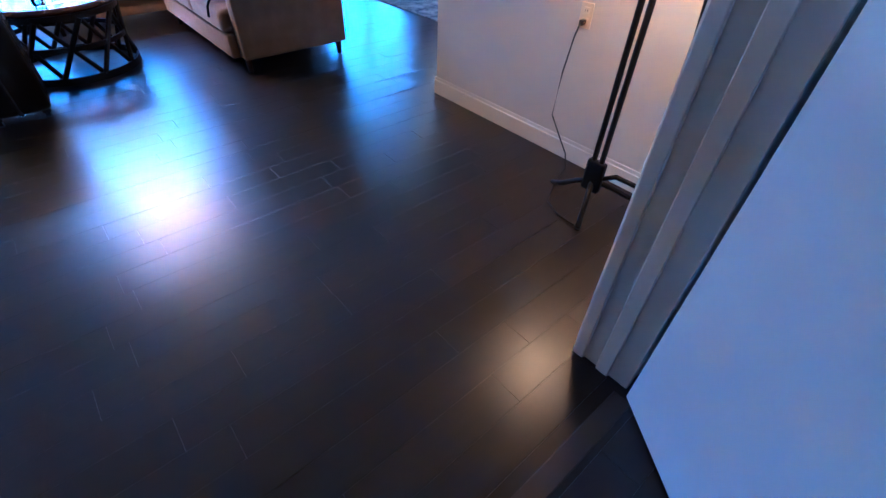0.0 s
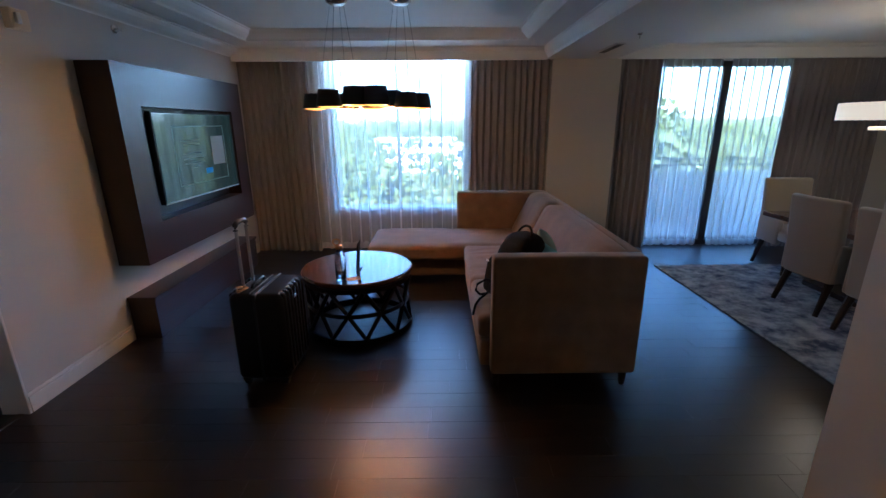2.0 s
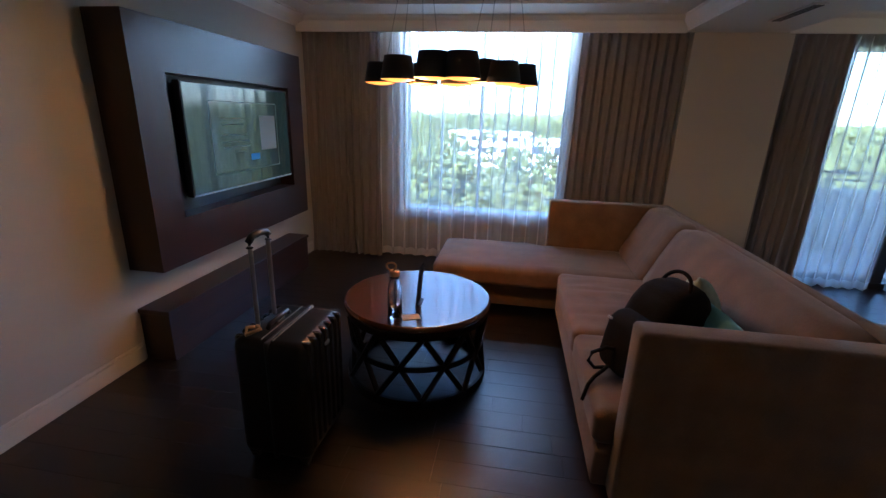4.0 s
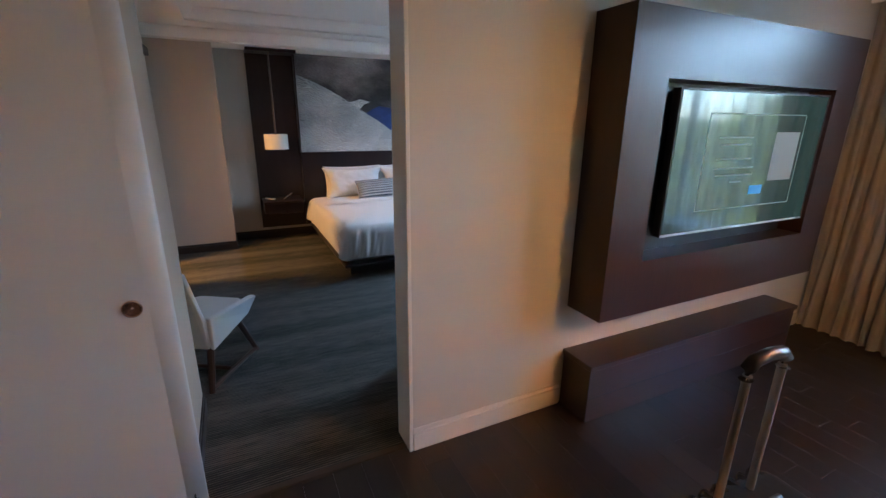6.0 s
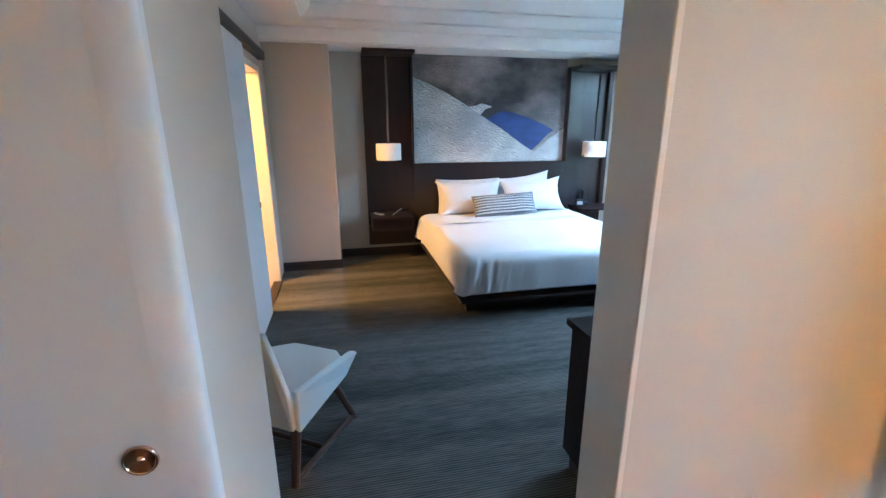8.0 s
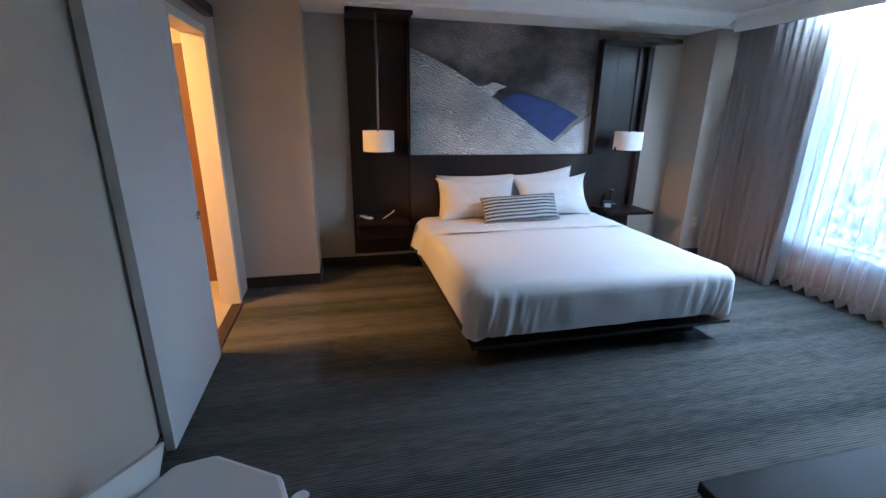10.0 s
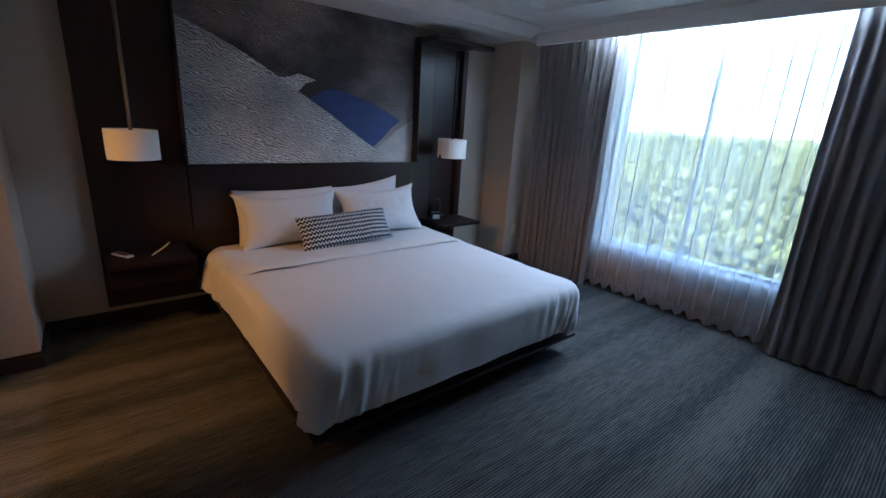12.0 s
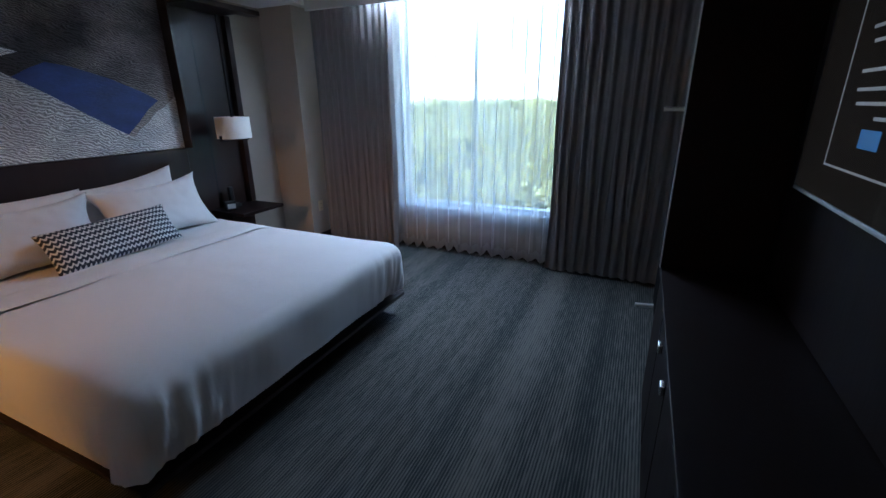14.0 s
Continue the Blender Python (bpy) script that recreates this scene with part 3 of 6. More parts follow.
tray_ceiling("ceiling_living", TV_X, 1.60, S_Y, N_Y, -1.81, 1.27, 3.6, 7.46, 2.552, 2.66, "white tray ceiling with crown mouldings")
built("ceiling_dining", box(2.45, DIN_E, 3.544, N_Y, 2.575, 2.72), ceiling_paint, "white ceiling over the dining area", "ceiling")
built("ceiling_corridor", box(-1.3, 1.22, -1.3, S_Y - 0.22, 2.4, 2.52), ceiling_paint, "white corridor ceiling", "ceiling")
built("ceiling_bathroom", box(-6.9, -3.85, 1.15, BED_S - 0.14, 2.42, 2.52), bath_paint, "cream bathroom ceiling", "ceiling")
tray_ceiling("ceiling_bedroom", BED_W, BED_E, BED_S, BED_N, -5.95, -2.95, 3.62, 7.50, 2.552, 2.67, "white bedroom tray ceiling")
built("ceiling_soffit_head", box(BED_W, -6.42, BED_S, BED_N - 0.006, 2.435, 2.550), ceiling_paint, "white dropped ceiling over the headboard", "ceiling")
bm = bmesh.new()
crown_run(bm, (TV_X + 0.001, S_Y), (TV_X + 0.001, N_Y), (1, 0), 2.455, 2.551, 0.15)
crown_run(bm, (1.599, S_Y), (1.599, N_Y - 0.26), (-1, 0), 2.43, 2.551, 0.06)
bmesh.ops.recalc_face_normals(bm, faces=bm.faces)
built("trim_crown_living", bm, ceiling_paint, "white crown moulding along the living room walls", "trim")
bm = bmesh.new()
crown_run(bm, (-6.42, BED_S), (-6.42, 7.9), (1, 0), 2.437, 2.551, 0.14)
bmesh.ops.recalc_face_normals(bm, faces=bm.faces)
built("trim_crown_bedroom", bm, ceiling_paint, "white crown moulding over the headboard", "trim")


def valance(name, x0, x1, y, z0, z1):
    bm = bmesh.new()
    add_box(bm, x0, x1, y, y + 0.025, z0, z1, 0.004, 1)
    crown_run(bm, (x0, y - 0.001), (x1, y - 0.001), (0, -1), z1 - 0.05, z1 - 0.002, 0.06)
    bmesh.ops.recalc_face_normals(bm, faces=bm.faces)
    return built(name, bm, ceiling_paint, "white valance board hiding the curtain rail", "trim")


valance("trim_valance_living", TV_X + 0.003, 1.598, 7.90, 2.405, 2.55)
valance("trim_valance_dining", 2.46, DIN_E, 7.92, 2.41, 2.573)
valance("trim_valance_bedroom", -6.418, BED_E - 0.003, 7.98, 2.39, 2.55)

# floors
built("floor_base", box(-2.24, DIN_E + 0.15, -1.3, OUT_Y, -0.25, -0.012), dark_base, "dark sub-floor under the planks", "floor")
built("floor_bedroom", box(BED_W - 0.15, -2.245, BED_S, OUT_Y, -0.25, 0.0), carpet, "grey and olive striped bedroom carpet", "floor")
built("floor_bathroom", box(-6.9, -3.85, 1.15, BED_S - 0.002, -0.2, 0.004), bath_tile, "cream tiled bathroom floor", "floor")
built("threshold_bath", box(-6.10, -5.28, BED_S - 0.06, BED_S + 0.03, 0.0, 0.012, 0.003, 1), dark_base, "dark stone door sill", "trim")
built("threshold_bedroom", box(-2.262, -2.225, OPEN_A, OPEN_B, -0.02, 0.006, 0.003, 1), brown_trim, "dark strip between planks and carpet", "trim")
built("threshold_entry", box(-1.0, 0.46, S_Y - 0.27, S_Y - 0.20, -0.02, 0.008, 0.003, 1), brown_trim, "dark strip under the entry door", "trim")

# skirting boards
def skirting(name, runs, material, label, h=0.13, t=0.014):
    bm = bmesh.new()
    for (xa, ya), (xb, yb), (nx, ny) in runs:
        x0, x1 = sorted((xa, xb))
        y0, y1 = sorted((ya, yb))
        if nx:
            x0, x1 = (xa + 0.001, xa + t) if nx > 0 else (xa - t, xa - 0.001)
        else:
            y0, y1 = (ya + 0.001, ya + t) if ny > 0 else (ya - t, ya - 0.001)
        add_box(bm, x0, x1, y0, y1, 0.001, h - 0.025, 0.002, 1)
        s = 0.55
        if nx:
            x0, x1 = (xa + 0.001, xa + t * s) if nx > 0 else (xa - t * s, xa - 0.001)
        else:
            y0, y1 = (ya + 0.001, ya + t * s) if ny > 0 else (ya - t * s, ya - 0.001)
        add_box(bm, x0, x1, y0, y1, h - 0.025, h, 0.003, 2)
    return built(name, bm, material, label, "baseboard")


skirting("baseboard_living", [((TV_X, OPEN_B), (TV_X, 5.48), (1, 0)), ((TV_X, 7.46), (TV_X, 8.0), (1, 0)), ((TV_X, S_Y), (TV_X, 2.6), (1, 0))], trim_paint, "cream painted baseboard")
skirting("baseboard_entry", [((R_X, S_Y + 0.01), (R_X, 3.558), (-1, 0)), ((R_X - 0.013, 3.544), (DIN_E, 3.544), (0, 1)), ((0.62, S_Y), (R_X, S_Y), (0, 1))], trim_paint, "cream painted baseboard")
skirting("baseboard_bedroom", [((-3.0, OPEN_A), (TV_X - 0.03, OPEN_A), (0, 1)), ((-5.22, BED_S), (-3.0, BED_S), (0, 1)), ((-6.467, BED_S), (-6.467, 3.838), (1, 0)), ((BED_W, 3.824), (-6.455, 3.824), (0, 1)), ((BED_W, 3.83), (BED_W, 7.86), (1, 0)), ((BED_W, 7.873), (-6.482, 7.873), (0, -1)), ((-6.495, 7.862), (-6.495, 8.28), (1, 0)), ((-6.48, BED_N), (BED_E, BED_N), (0, -1))], dark_base, "dark brown baseboard", 0.105)


# ---- windows and doors ----
def window(name, x0, x1, z0, z1, y, mullions, material, label, w=0.05):
    ob = thing(name, ((x0 + x1) / 2, y, z0), label, "window", kind="structure")
    ox, oz = (x0 + x1) / 2, z0
    bm = bmesh.new()
    add_box(bm, x0 - ox, x0 - ox + w, -0.035, 0.035, 0, z1 - oz, 0.004, 1)
    add_box(bm, x1 - ox - w, x1 - ox, -0.035, 0.035, 0, z1 - oz, 0.004, 1)
    add_box(bm, x0 - ox + w, x1 - ox - w, -0.035, 0.035, 0, w, 0.004, 1)
    add_box(bm, x0 - ox + w, x1 - ox - w, -0.035, 0.035, z1 - oz - w, z1 - oz, 0.004, 1)
    part("window_frame", bm, material, ob)
    xs = [x0 + w, *[v for m in mullions for v in (m[0], m[1])], x1 - w]
    for a, c in mullions:
        part("mullion", box(a - ox, c - ox, -0.03, 0.03, w, z1 - oz - w, 0.004, 1), material, ob)
    for a, c in zip(xs[::2], xs[1::2]):
        g = part("pane", box(a - ox, c - ox, -0.004, 0.004, w, z1 - oz - w), pane_glass, ob)
        g.visible_shadow = False
    return ob


w1 = window("window_living", -1.14, 0.66, 0.52, 2.56, 8.30, [(-0.275, -0.235)], alu, "aluminium window behind a white sheer curtain", 0.035)
part("latch", box(-0.015, 0.015, -0.075, -0.037, -0.07, 0.05, 0.005), black_plastic, w1, "black window latch")
w2 = window("window_bedroom", -5.68, -3.95, 0.43, 2.56, 8.55, [(-4.83, -4.80)], alu, "aluminium bedroom window behind a white sheer curtain", 0.035)
part("latch", box(-0.005, 0.025, -0.075, -0.037, -0.06, 0.05, 0.005), black_plastic, w2, "black window latch")
w3 = window("window_balcony_door", 2.75, 5.15, 0.0, 2.42, 8.24, [(3.95, 4.05)], alu_dark, "sliding balcony door with a dark bronze frame", 0.07)
for nm, x0, x1, y0, y1, z in (("window_sill_living", -1.138, 0.658, 8.164, 8.262, 0.52), ("window_sill_bedroom", -5.678, -3.952, 8.304, 8.512, 0.43)):
    built(nm, box(x0, x1, y0, y1, z + 0.001, z + 0.022, 0.004, 1), trim_paint, "pale painted window sill", "sill")


def slab_door(name, hinge, width, height, turn, thick, material, label, knob_u, knob_z, knob_mat, knob_r=0.026, cup=True):
    """A flush door leaf that runs along its own +x from the hinge; its face is the -y side."""
    ob = thing(name, (*hinge, 0.012), label, "door", turn=turn, kind="structure")
    if cup:
        soft = [(width - 0.07 + 0.07 * math.sin(k * math.pi / 20), 0.024 - 0.024 * math.cos(k * math.pi / 20)) for k in range(11)]
        leaf = prism([(0, thick), (0, 0), *soft, (width, thick)], 0, height)
        for f in leaf.faces:
            f.smooth = abs(f.normal.z) < 0.1 and f.normal.x > 0.02 and f.normal.y < -0.02
    else:
        leaf = box(0, width, 0, thick, 0, height, 0.003, 2)
    part("leaf", leaf, material, ob)
    if cup:
        r0 = knob_r * 1.25
        rim = turned([(r0 * 0.80, 0.001), (r0, 0.001), (r0, 0.004), (r0 * 0.93, 0.008), (r0 * 0.84, 0.007), (r0 * 0.80, 0.001)], 32)
        bowl = turned([(r0 * 0.82, 0.006), (r0 * 0.66, 0.0035), (r0 * 0.4, 0.0018), (0.0, 0.0012)], 32)
        for nm, k, m, text in (("pull_rim", rim, knob_mat, "polished round rim of the finger pull"), ("pull_cup", bowl, cup_metal, "hollow bronze cup of the finger pull")):
            warp(k, lambda c: Vector((knob_u + c.x, -c.z, knob_z + c.y)))
            bmesh.ops.recalc_face_normals(k, faces=k.faces)
            part(nm, k, m, ob, text, smooth=True)
        return ob
    prof = [(0.011, 0.0), (0.011, 0.008), (knob_r * 0.8, 0.014), (knob_r, 0.027), (knob_r * 0.9, 0.040), (knob_r * 0.5, 0.046), (0.0, 0.047)]
    k = turned(prof, 24)
    warp(k, lambda c: Vector((knob_u + c.x, -c.z, knob_z + c.y)))
    bmesh.ops.recalc_face_normals(k, faces=k.faces)
    part("knob", k, knob_mat, ob, "polished metal door knob", smooth=True)
    return ob


# sliding leaf in front of the living room wall; its face looks along +x
slab_door("door_bedroom_sliding", (-2.237, 2.66), 0.965, 2.16, 90, 0.045, door_paint, "white flush sliding door, slid open along the wall", 0.845, 0.956, copper_knob)
# sliding leaf of the bathroom; its face looks along +y
slab_door("door_bath_sliding", (-4.36, BED_S + 0.055), 0.93, 2.20, 180, 0.042, door_paint, "white flush sliding bathroom door, half open", 0.845, 0.97, chrome, 0.022)
built("door_track_bath", box(-6.2, -4.3, BED_S + 0.002, BED_S + 0.07, 2.225, 2.30, 0.004, 1), dark_base, "dark sliding door track over the bathroom opening", "trim")
slab_door("door_entry", (0.468, 1.13), 0.92, 2.08, 234, 0.045, entry_paint, "pale entry door standing open into the corridor", 0.86, 0.98, chrome, cup=False)
bm = bmesh.new()
add_box(bm, 0.50, 0.532, S_Y - 0.224, S_Y + 0.004, 0, 2.12, 0.003, 1)
add_box(bm, 0.488, 0.4995, S_Y - 0.15, S_Y - 0.10, 0, 2.115, 0.003, 1)
add_box(bm, 0.485, 0.4995, S_Y - 0.045, S_Y + 0.002, 0, 2.115, 0.006, 2)
add_box(bm, 0.533, 0.605, S_Y + 0.002, S_Y + 0.02, 0, 2.18, 0.005, 2)
add_box(bm, 0.55, 0.59, S_Y + 0.02, S_Y + 0.028, 0, 2.17, 0.004, 2)
add_box(bm, -1.002, -0.972, S_Y - 0.224, S_Y + 0.004, 0, 2.12, 0.003, 1)
built("door_frame_entry", bm, trim_paint, "painted entry door frame with a moulded casing", "trim")
bath_door = thing("door_bath_brown", (-6.748, 2.55, 0.004), "brown wooden door inside the bathroom", "door", turn=0, kind="structure")
part("leaf", box(0, 0.04, -0.55, 0.44, 0, 2.1, 0.003, 1), brown_door, bath_door)


# ---- curtains ----
def curtain(name, x0, x1, y, z0, z1, folds, depth, material, label, group="", wobble=0.3, seed=1, hem=0.0, pleat=0.0, flare=0.0):
    n = max(60, int((x1 - x0) * 130)) if not pleat else folds * 22
    rows = 14
    rng = random.Random(seed)
    ph = [rng.uniform(-1, 1) for _ in range(folds + 3)]
    xm = (x0 + x1) / 2
    ob = thing(name, (xm, y, 0.0), label, "curtain", group)
    levels = [0.0, 0.034] + [0.034 + (0.966 - 0.034) * j / rows for j in range(1, rows + 1)] + [1.0]
    grid = []
    for h in levels:
        line = []
        for i in range(n + 1):
            u = i / n
            k = u * folds
            a = ph[int(k)] * (1 - k % 1) + ph[int(k) + 1] * (k % 1)
            loose = 1.0 - 0.35 * h
            s = math.sin(2 * math.pi * (k + wobble * a))
            s = math.copysign(abs(s) ** 0.8, s)
            yy = depth * loose * s * (0.75 + 0.35 * a) + 0.012 * math.sin(5 * u + 3 * h)
            xx = x0 + (x1 - x0) * u + 0.012 * math.sin(9 * h + 11 * a) * (1 - h) - xm
            if pleat:
                # the cloth doubles back on itself in a narrow fold at every pleat
                w = (x1 - x0) / folds
                q = k % 1.0
                e = 0.55 + 0.45 * a
                fold = pleat * (0.55 + 0.45 * h) * e
                back = math.exp(-((q - 0.5) / 0.16) ** 2)
                xx = x0 + w * k + fold * math.sin(2 * math.pi * min(max((q - 0.28) / 0.44, 0.0), 1.0)) + 0.010 * a * (1 - h) + flare * (1 - h) ** 2 * (u - 0.3) - xm
                yy = depth * (0.5 * math.cos(2 * math.pi * q) + 0.9 * back * math.sin(2 * math.pi * (q - 0.5) / 0.5)) * (0.7 + 0.3 * a)
                s = math.cos(2 * math.pi * q)
            line.append((xx, yy, z0 + (z1 - z0) * h + hem * (1 - h) * (0.5 + 0.5 * s) * (0.4 + 0.6 * a * a)))
        grid.append(line)

    def band(nm, lo, hi, cloth, text="", folded=None):
        bm = bmesh.new()
        net = [[bm.verts.new(c) for c in grid[j]] for j in range(lo, hi + 1)]
        for p, q in zip(net, net[1:]):
            for i in range(n):
                f = bm.faces.new((p[i], p[i + 1], q[i + 1], q[i]))
                if folded and abs(((i + 0.5) / n * folds) % 1.0 - 0.5) <= 0.12:
                    f.material_index = 1
        sheet = part(nm, bm, cloth, ob, text, True)
        if folded:
            sheet.data.materials.append(folded)
    band("hem", 0, 1, hem_voile if name == "sheer_curtain" else material, "weighted hem")
    band("cloth", 1, len(levels) - 2, material, "", pleat_voile if pleat else None)
    band("heading", len(levels) - 2, len(levels) - 1, material, "gathered heading")
    return ob


GL, GD, GB = "living room curtains", "dining curtains", "bedroom curtains"
curtain("sheer_curtain", -1.42, 0.95, 8.085, 0.012, 2.50, 17, 0.034, sheer_cloth, "white sheer voile curtain over the living room window", GL, 0.5, 3, 0.03, 0.040)
curtain("drape", TV_X + 0.02, -1.33, 8.005, 0.01, 2.50, 10, 0.036, drape_cloth, "grey-brown lined drape drawn open beside the television wall", GL, 0.2, 4)
curtain("drape", 0.70, 1.66, 8.005, 0.01, 2.50, 11, 0.036, drape_cloth, "grey-brown lined drape drawn open beside the pillar", GL, 0.2, 5)
curtain("sheer_curtain", 2.95, 3.87, 8.115, 0.012, 2.50, 8, 0.030, sheer_cloth, "white sheer voile curtain over the balcony door", GD, 0.5, 6, 0.03, 0.034)
curtain("sheer_curtain", 3.985, 4.78, 8.115, 0.012, 2.50, 7, 0.030, sheer_cloth, "white sheer voile curtain over the balcony door, flaring at its foot", GD, 0.5, 16, 0.03, 0.034, -0.12)
curtain("drape", 2.48, 3.07, 8.03, 0.01, 2.50, 7, 0.034, drape_cloth, "grey-brown lined drape drawn open beside the pillar in the dining area", GD, 0.2, 7)
curtain("drape", 4.68, 5.95, 8.03, 0.01, 2.50, 14, 0.034, drape_cloth, "grey-brown lined drape drawn open by the dining table", GD, 0.2, 8)
curtain("sheer_curtain", -5.78, -3.80, 8.205, 0.015, 2.50, 16, 0.034, bed_sheer_cloth, "white sheer voile curtain over the bedroom window", GB, 0.5, 9, 0.07, 0.042)
curtain("drape", -6.46, -5.52, 8.10, 0.01, 2.50, 12, 0.026, bed_drape_cloth, "blue-grey lined drape drawn open beside the bedroom column", GB, 0.2, 10)
curtain("drape", -3.92, -2.95, 8.10, 0.01, 2.50, 11, 0.027, bed_drape_cloth, "blue-grey lined drape drawn open beside the wardrobe", GB, 0.2, 11)


# ---- living room ----
# television panel, bench and screen
def tv_panel():
    ob = thing("media_wall_unit", (TV_X + 0.003, 6.47, 0.63), "tall espresso wood wall panel with a recess for the television", "wall panel")
    d, w, h = 0.24, 1.966, 1.48
    a, c, e, f = -0.735, 0.735, 0.30, 1.185
    part("left_stile", box(0, d, -w / 2, a, 0, h, 0.0), espresso, ob)
    part("right_stile", box(0, d, c, w / 2, 0, h, 0.0), espresso, ob)
    part("top_rail", box(0, d, a, c, f, h, 0.0), espresso, ob)
    part("bottom_rail", box(0, d, a, c, 0, e, 0.0), espresso, ob)
    part("recess_back", box(0, 0.10, a, c, e, f), black_plastic, ob, "black recess lining")
    return ob


tv_panel()


def television(place, turn, w, h, label, face=None, ink=None, badge=0.52):
    ob = thing("television", place, label, "television", turn=turn)
    ink = ink or screen_line
    part("casing", box(-0.045, 0.0, -w / 2, w / 2, 0, h, 0.004, 2), black_plastic, ob)
    part("bezel", box(-0.01, 0.004, -w / 2, w / 2, 0, 0.012, 0.002, 1), alu, ob, "thin silver lower bezel")
    for s in (-1, 1):
        part("bezel", box(-0.01, 0.004, s * w / 2 - 0.004, s * w / 2 + 0.004, 0.0, h, 0.001, 1), alu_dark, ob, "thin dark side bezel")
    part("bezel", box(-0.01, 0.004, -w / 2, w / 2, h - 0.008, h, 0.001, 1), alu_dark, ob, "thin dark upper bezel")
    scr = part("screen", box(-0.002, 0.0025, -w / 2 + 0.012, w / 2 - 0.012, 0.016, h - 0.012), face or screen_light, ob, "lit screen with a dull picture")
    bw, bh = w * 0.66, h * 0.68
    y0, z0 = -bw / 2 + 0.02, h * 0.16
    for (ya, yb, za, zb) in ((y0, y0 + bw, z0, z0 + 0.006), (y0, y0 + bw, z0 + bh, z0 + bh + 0.006), (y0, y0 + 0.006, z0, z0 + bh), (y0 + bw, y0 + bw + 0.006, z0, z0 + bh)):
        part("picture_border", box(0.0025, 0.0035, ya, yb, za, zb), ink, scr)
    for k, (u, wd) in enumerate(((0.12, 0.34), (0.15, 0.30), (0.12, 0.36), (0.12, 0.40), (0.14, 0.38), (0.30, 0.12))):
        zz = z0 + bh * (0.76 - 0.075 * (k + (k > 1) + (k > 2) * 0.3))
        part("text_bar", box(0.0025, 0.0035, y0 + bw * u, y0 + bw * (u + wd), zz, zz + 0.009), ink, scr, "unreadable line of white text")
    part("picture_square", box(0.0025, 0.0035, y0 + bw * 0.70, y0 + bw * 0.97, z0 + bh * 0.28, z0 + bh * 0.82), ink, scr, "plain pale square on the screen")
    part("picture_badge", box(0.0025, 0.0035, y0 + bw * badge, y0 + bw * (badge + 0.14), z0 + bh * 0.14, z0 + bh * 0.24), screen_blue, scr, "small blue badge on the screen")
    return ob


television((-1.985, 6.535, 1.03), -1.0, 1.30, 0.755, "switched-on television showing a dull green screen")


def floating_bench():
    ob = thing("media_bench", (TV_X + 0.003, 6.47, 0.0), "low espresso wood media bench under the television panel", "bench")
    part("body", box(0, 0.215, -0.975, 0.975, 0.002, 0.33, 0.002, 1), espresso_h, ob)
    part("top", box(0, 0.228, -0.985, 0.985, 0.332, 0.362, 0.003, 2), espresso_h, ob)
    # thin black strip for the groove along the bench front
    part("dark_strip", box(0.2145, 0.2165, -0.97, 0.97, 0.15, 0.156), black_plastic, ob)
    return ob


floating_bench()


# coffee table
def coffee_table():
    ob = thing("coffee_table", (-0.405, 5.765, 0.0), "round dark wooden coffee table on a black iron lattice drum", "table")
    ob.scale = (0.955, 0.955, 1.0)
    top = turned([(0.0, 0.475), (0.455, 0.475), (0.478, 0.482), (0.484, 0.495), (0.484, 0.510), (0.474, 0.522), (0.466, 0.524), (0.455, 0.524), (0.20, 0.524), (0.0, 0.524)], 72)
    part("tabletop", top, table_wood, ob, "glossy reddish-brown plank top", True)
    part("apron", turned([(0.44, 0.435), (0.465, 0.435), (0.465, 0.474), (0.44, 0.474)], 64), black_metal, ob)

    def hoop(z, r, t, h, nm):
        part(nm, turned([(r - t, z), (r, z), (r, z + h), (r - t, z + h), (r - t, z)], 64), black_metal, ob)
    hoop(0.0, 0.47, 0.02, 0.055, "base_hoop")
    hoop(0.228, 0.448, 0.012, 0.034, "middle_hoop")
    n = 10
    for i in range(n):
        a0 = 2 * math.pi * i / n - radians(56)
        for s in (-1, 1):
            b0, b1 = a0 - s * math.pi / n, a0 + s * math.pi / n
            ra = 0.452 + 0.006 * s
            part("lattice_bar", rod((ra * math.cos(b0), ra * math.sin(b0), 0.045), (ra * math.cos(b1), ra * math.sin(b1), 0.442), 0.0185, 8), black_metal, ob)
    return ob


coffee_table()


def water_bottle(x, y, z):
    ob = thing("water_bottle", (x, y, z), "clear bottle with a tan cap on the coffee table", "bottle")
    prof = [(0.0, 0.0), (0.036, 0.0), (0.040, 0.006), (0.040, 0.16), (0.034, 0.195), (0.025, 0.225), (0.024, 0.245), (0.020, 0.245), (0.021, 0.222), (0.030, 0.19), (0.037, 0.157), (0.037, 0.008), (0.0, 0.006)]
    part("flask", turned(prof, 32), bottle_glass, ob, "transparent grey flask", True)
    part("water", turned([(0.0, 0.0075), (0.0355, 0.0085), (0.0355, 0.062), (0.0, 0.062)], 28), bottle_glass, ob, "shallow rest of water", True)
    part("cap", turned([(0.0, 0.246), (0.027, 0.246), (0.028, 0.252), (0.028, 0.272), (0.024, 0.278), (0.0, 0.279)], 28), tan_leather, ob, "tan screw cap", True)
    loop = [(0.026 * math.cos(a) - 0.02, 0.006 * math.sin(2 * a), 0.285 + 0.026 * math.sin(a) * 0.9 + 0.012) for a in [math.pi * 2 * i / 18 for i in range(19)]]
    part("strap_loop", tube(loop, 0.006), tan_leather, ob, "tan carrying loop", True)
    part("straw", rod((0.004, 0, 0.01), (0.0, 0, 0.24), 0.004), black_plastic, ob)
    return ob


water_bottle(-0.466, 5.43, 0.5245)


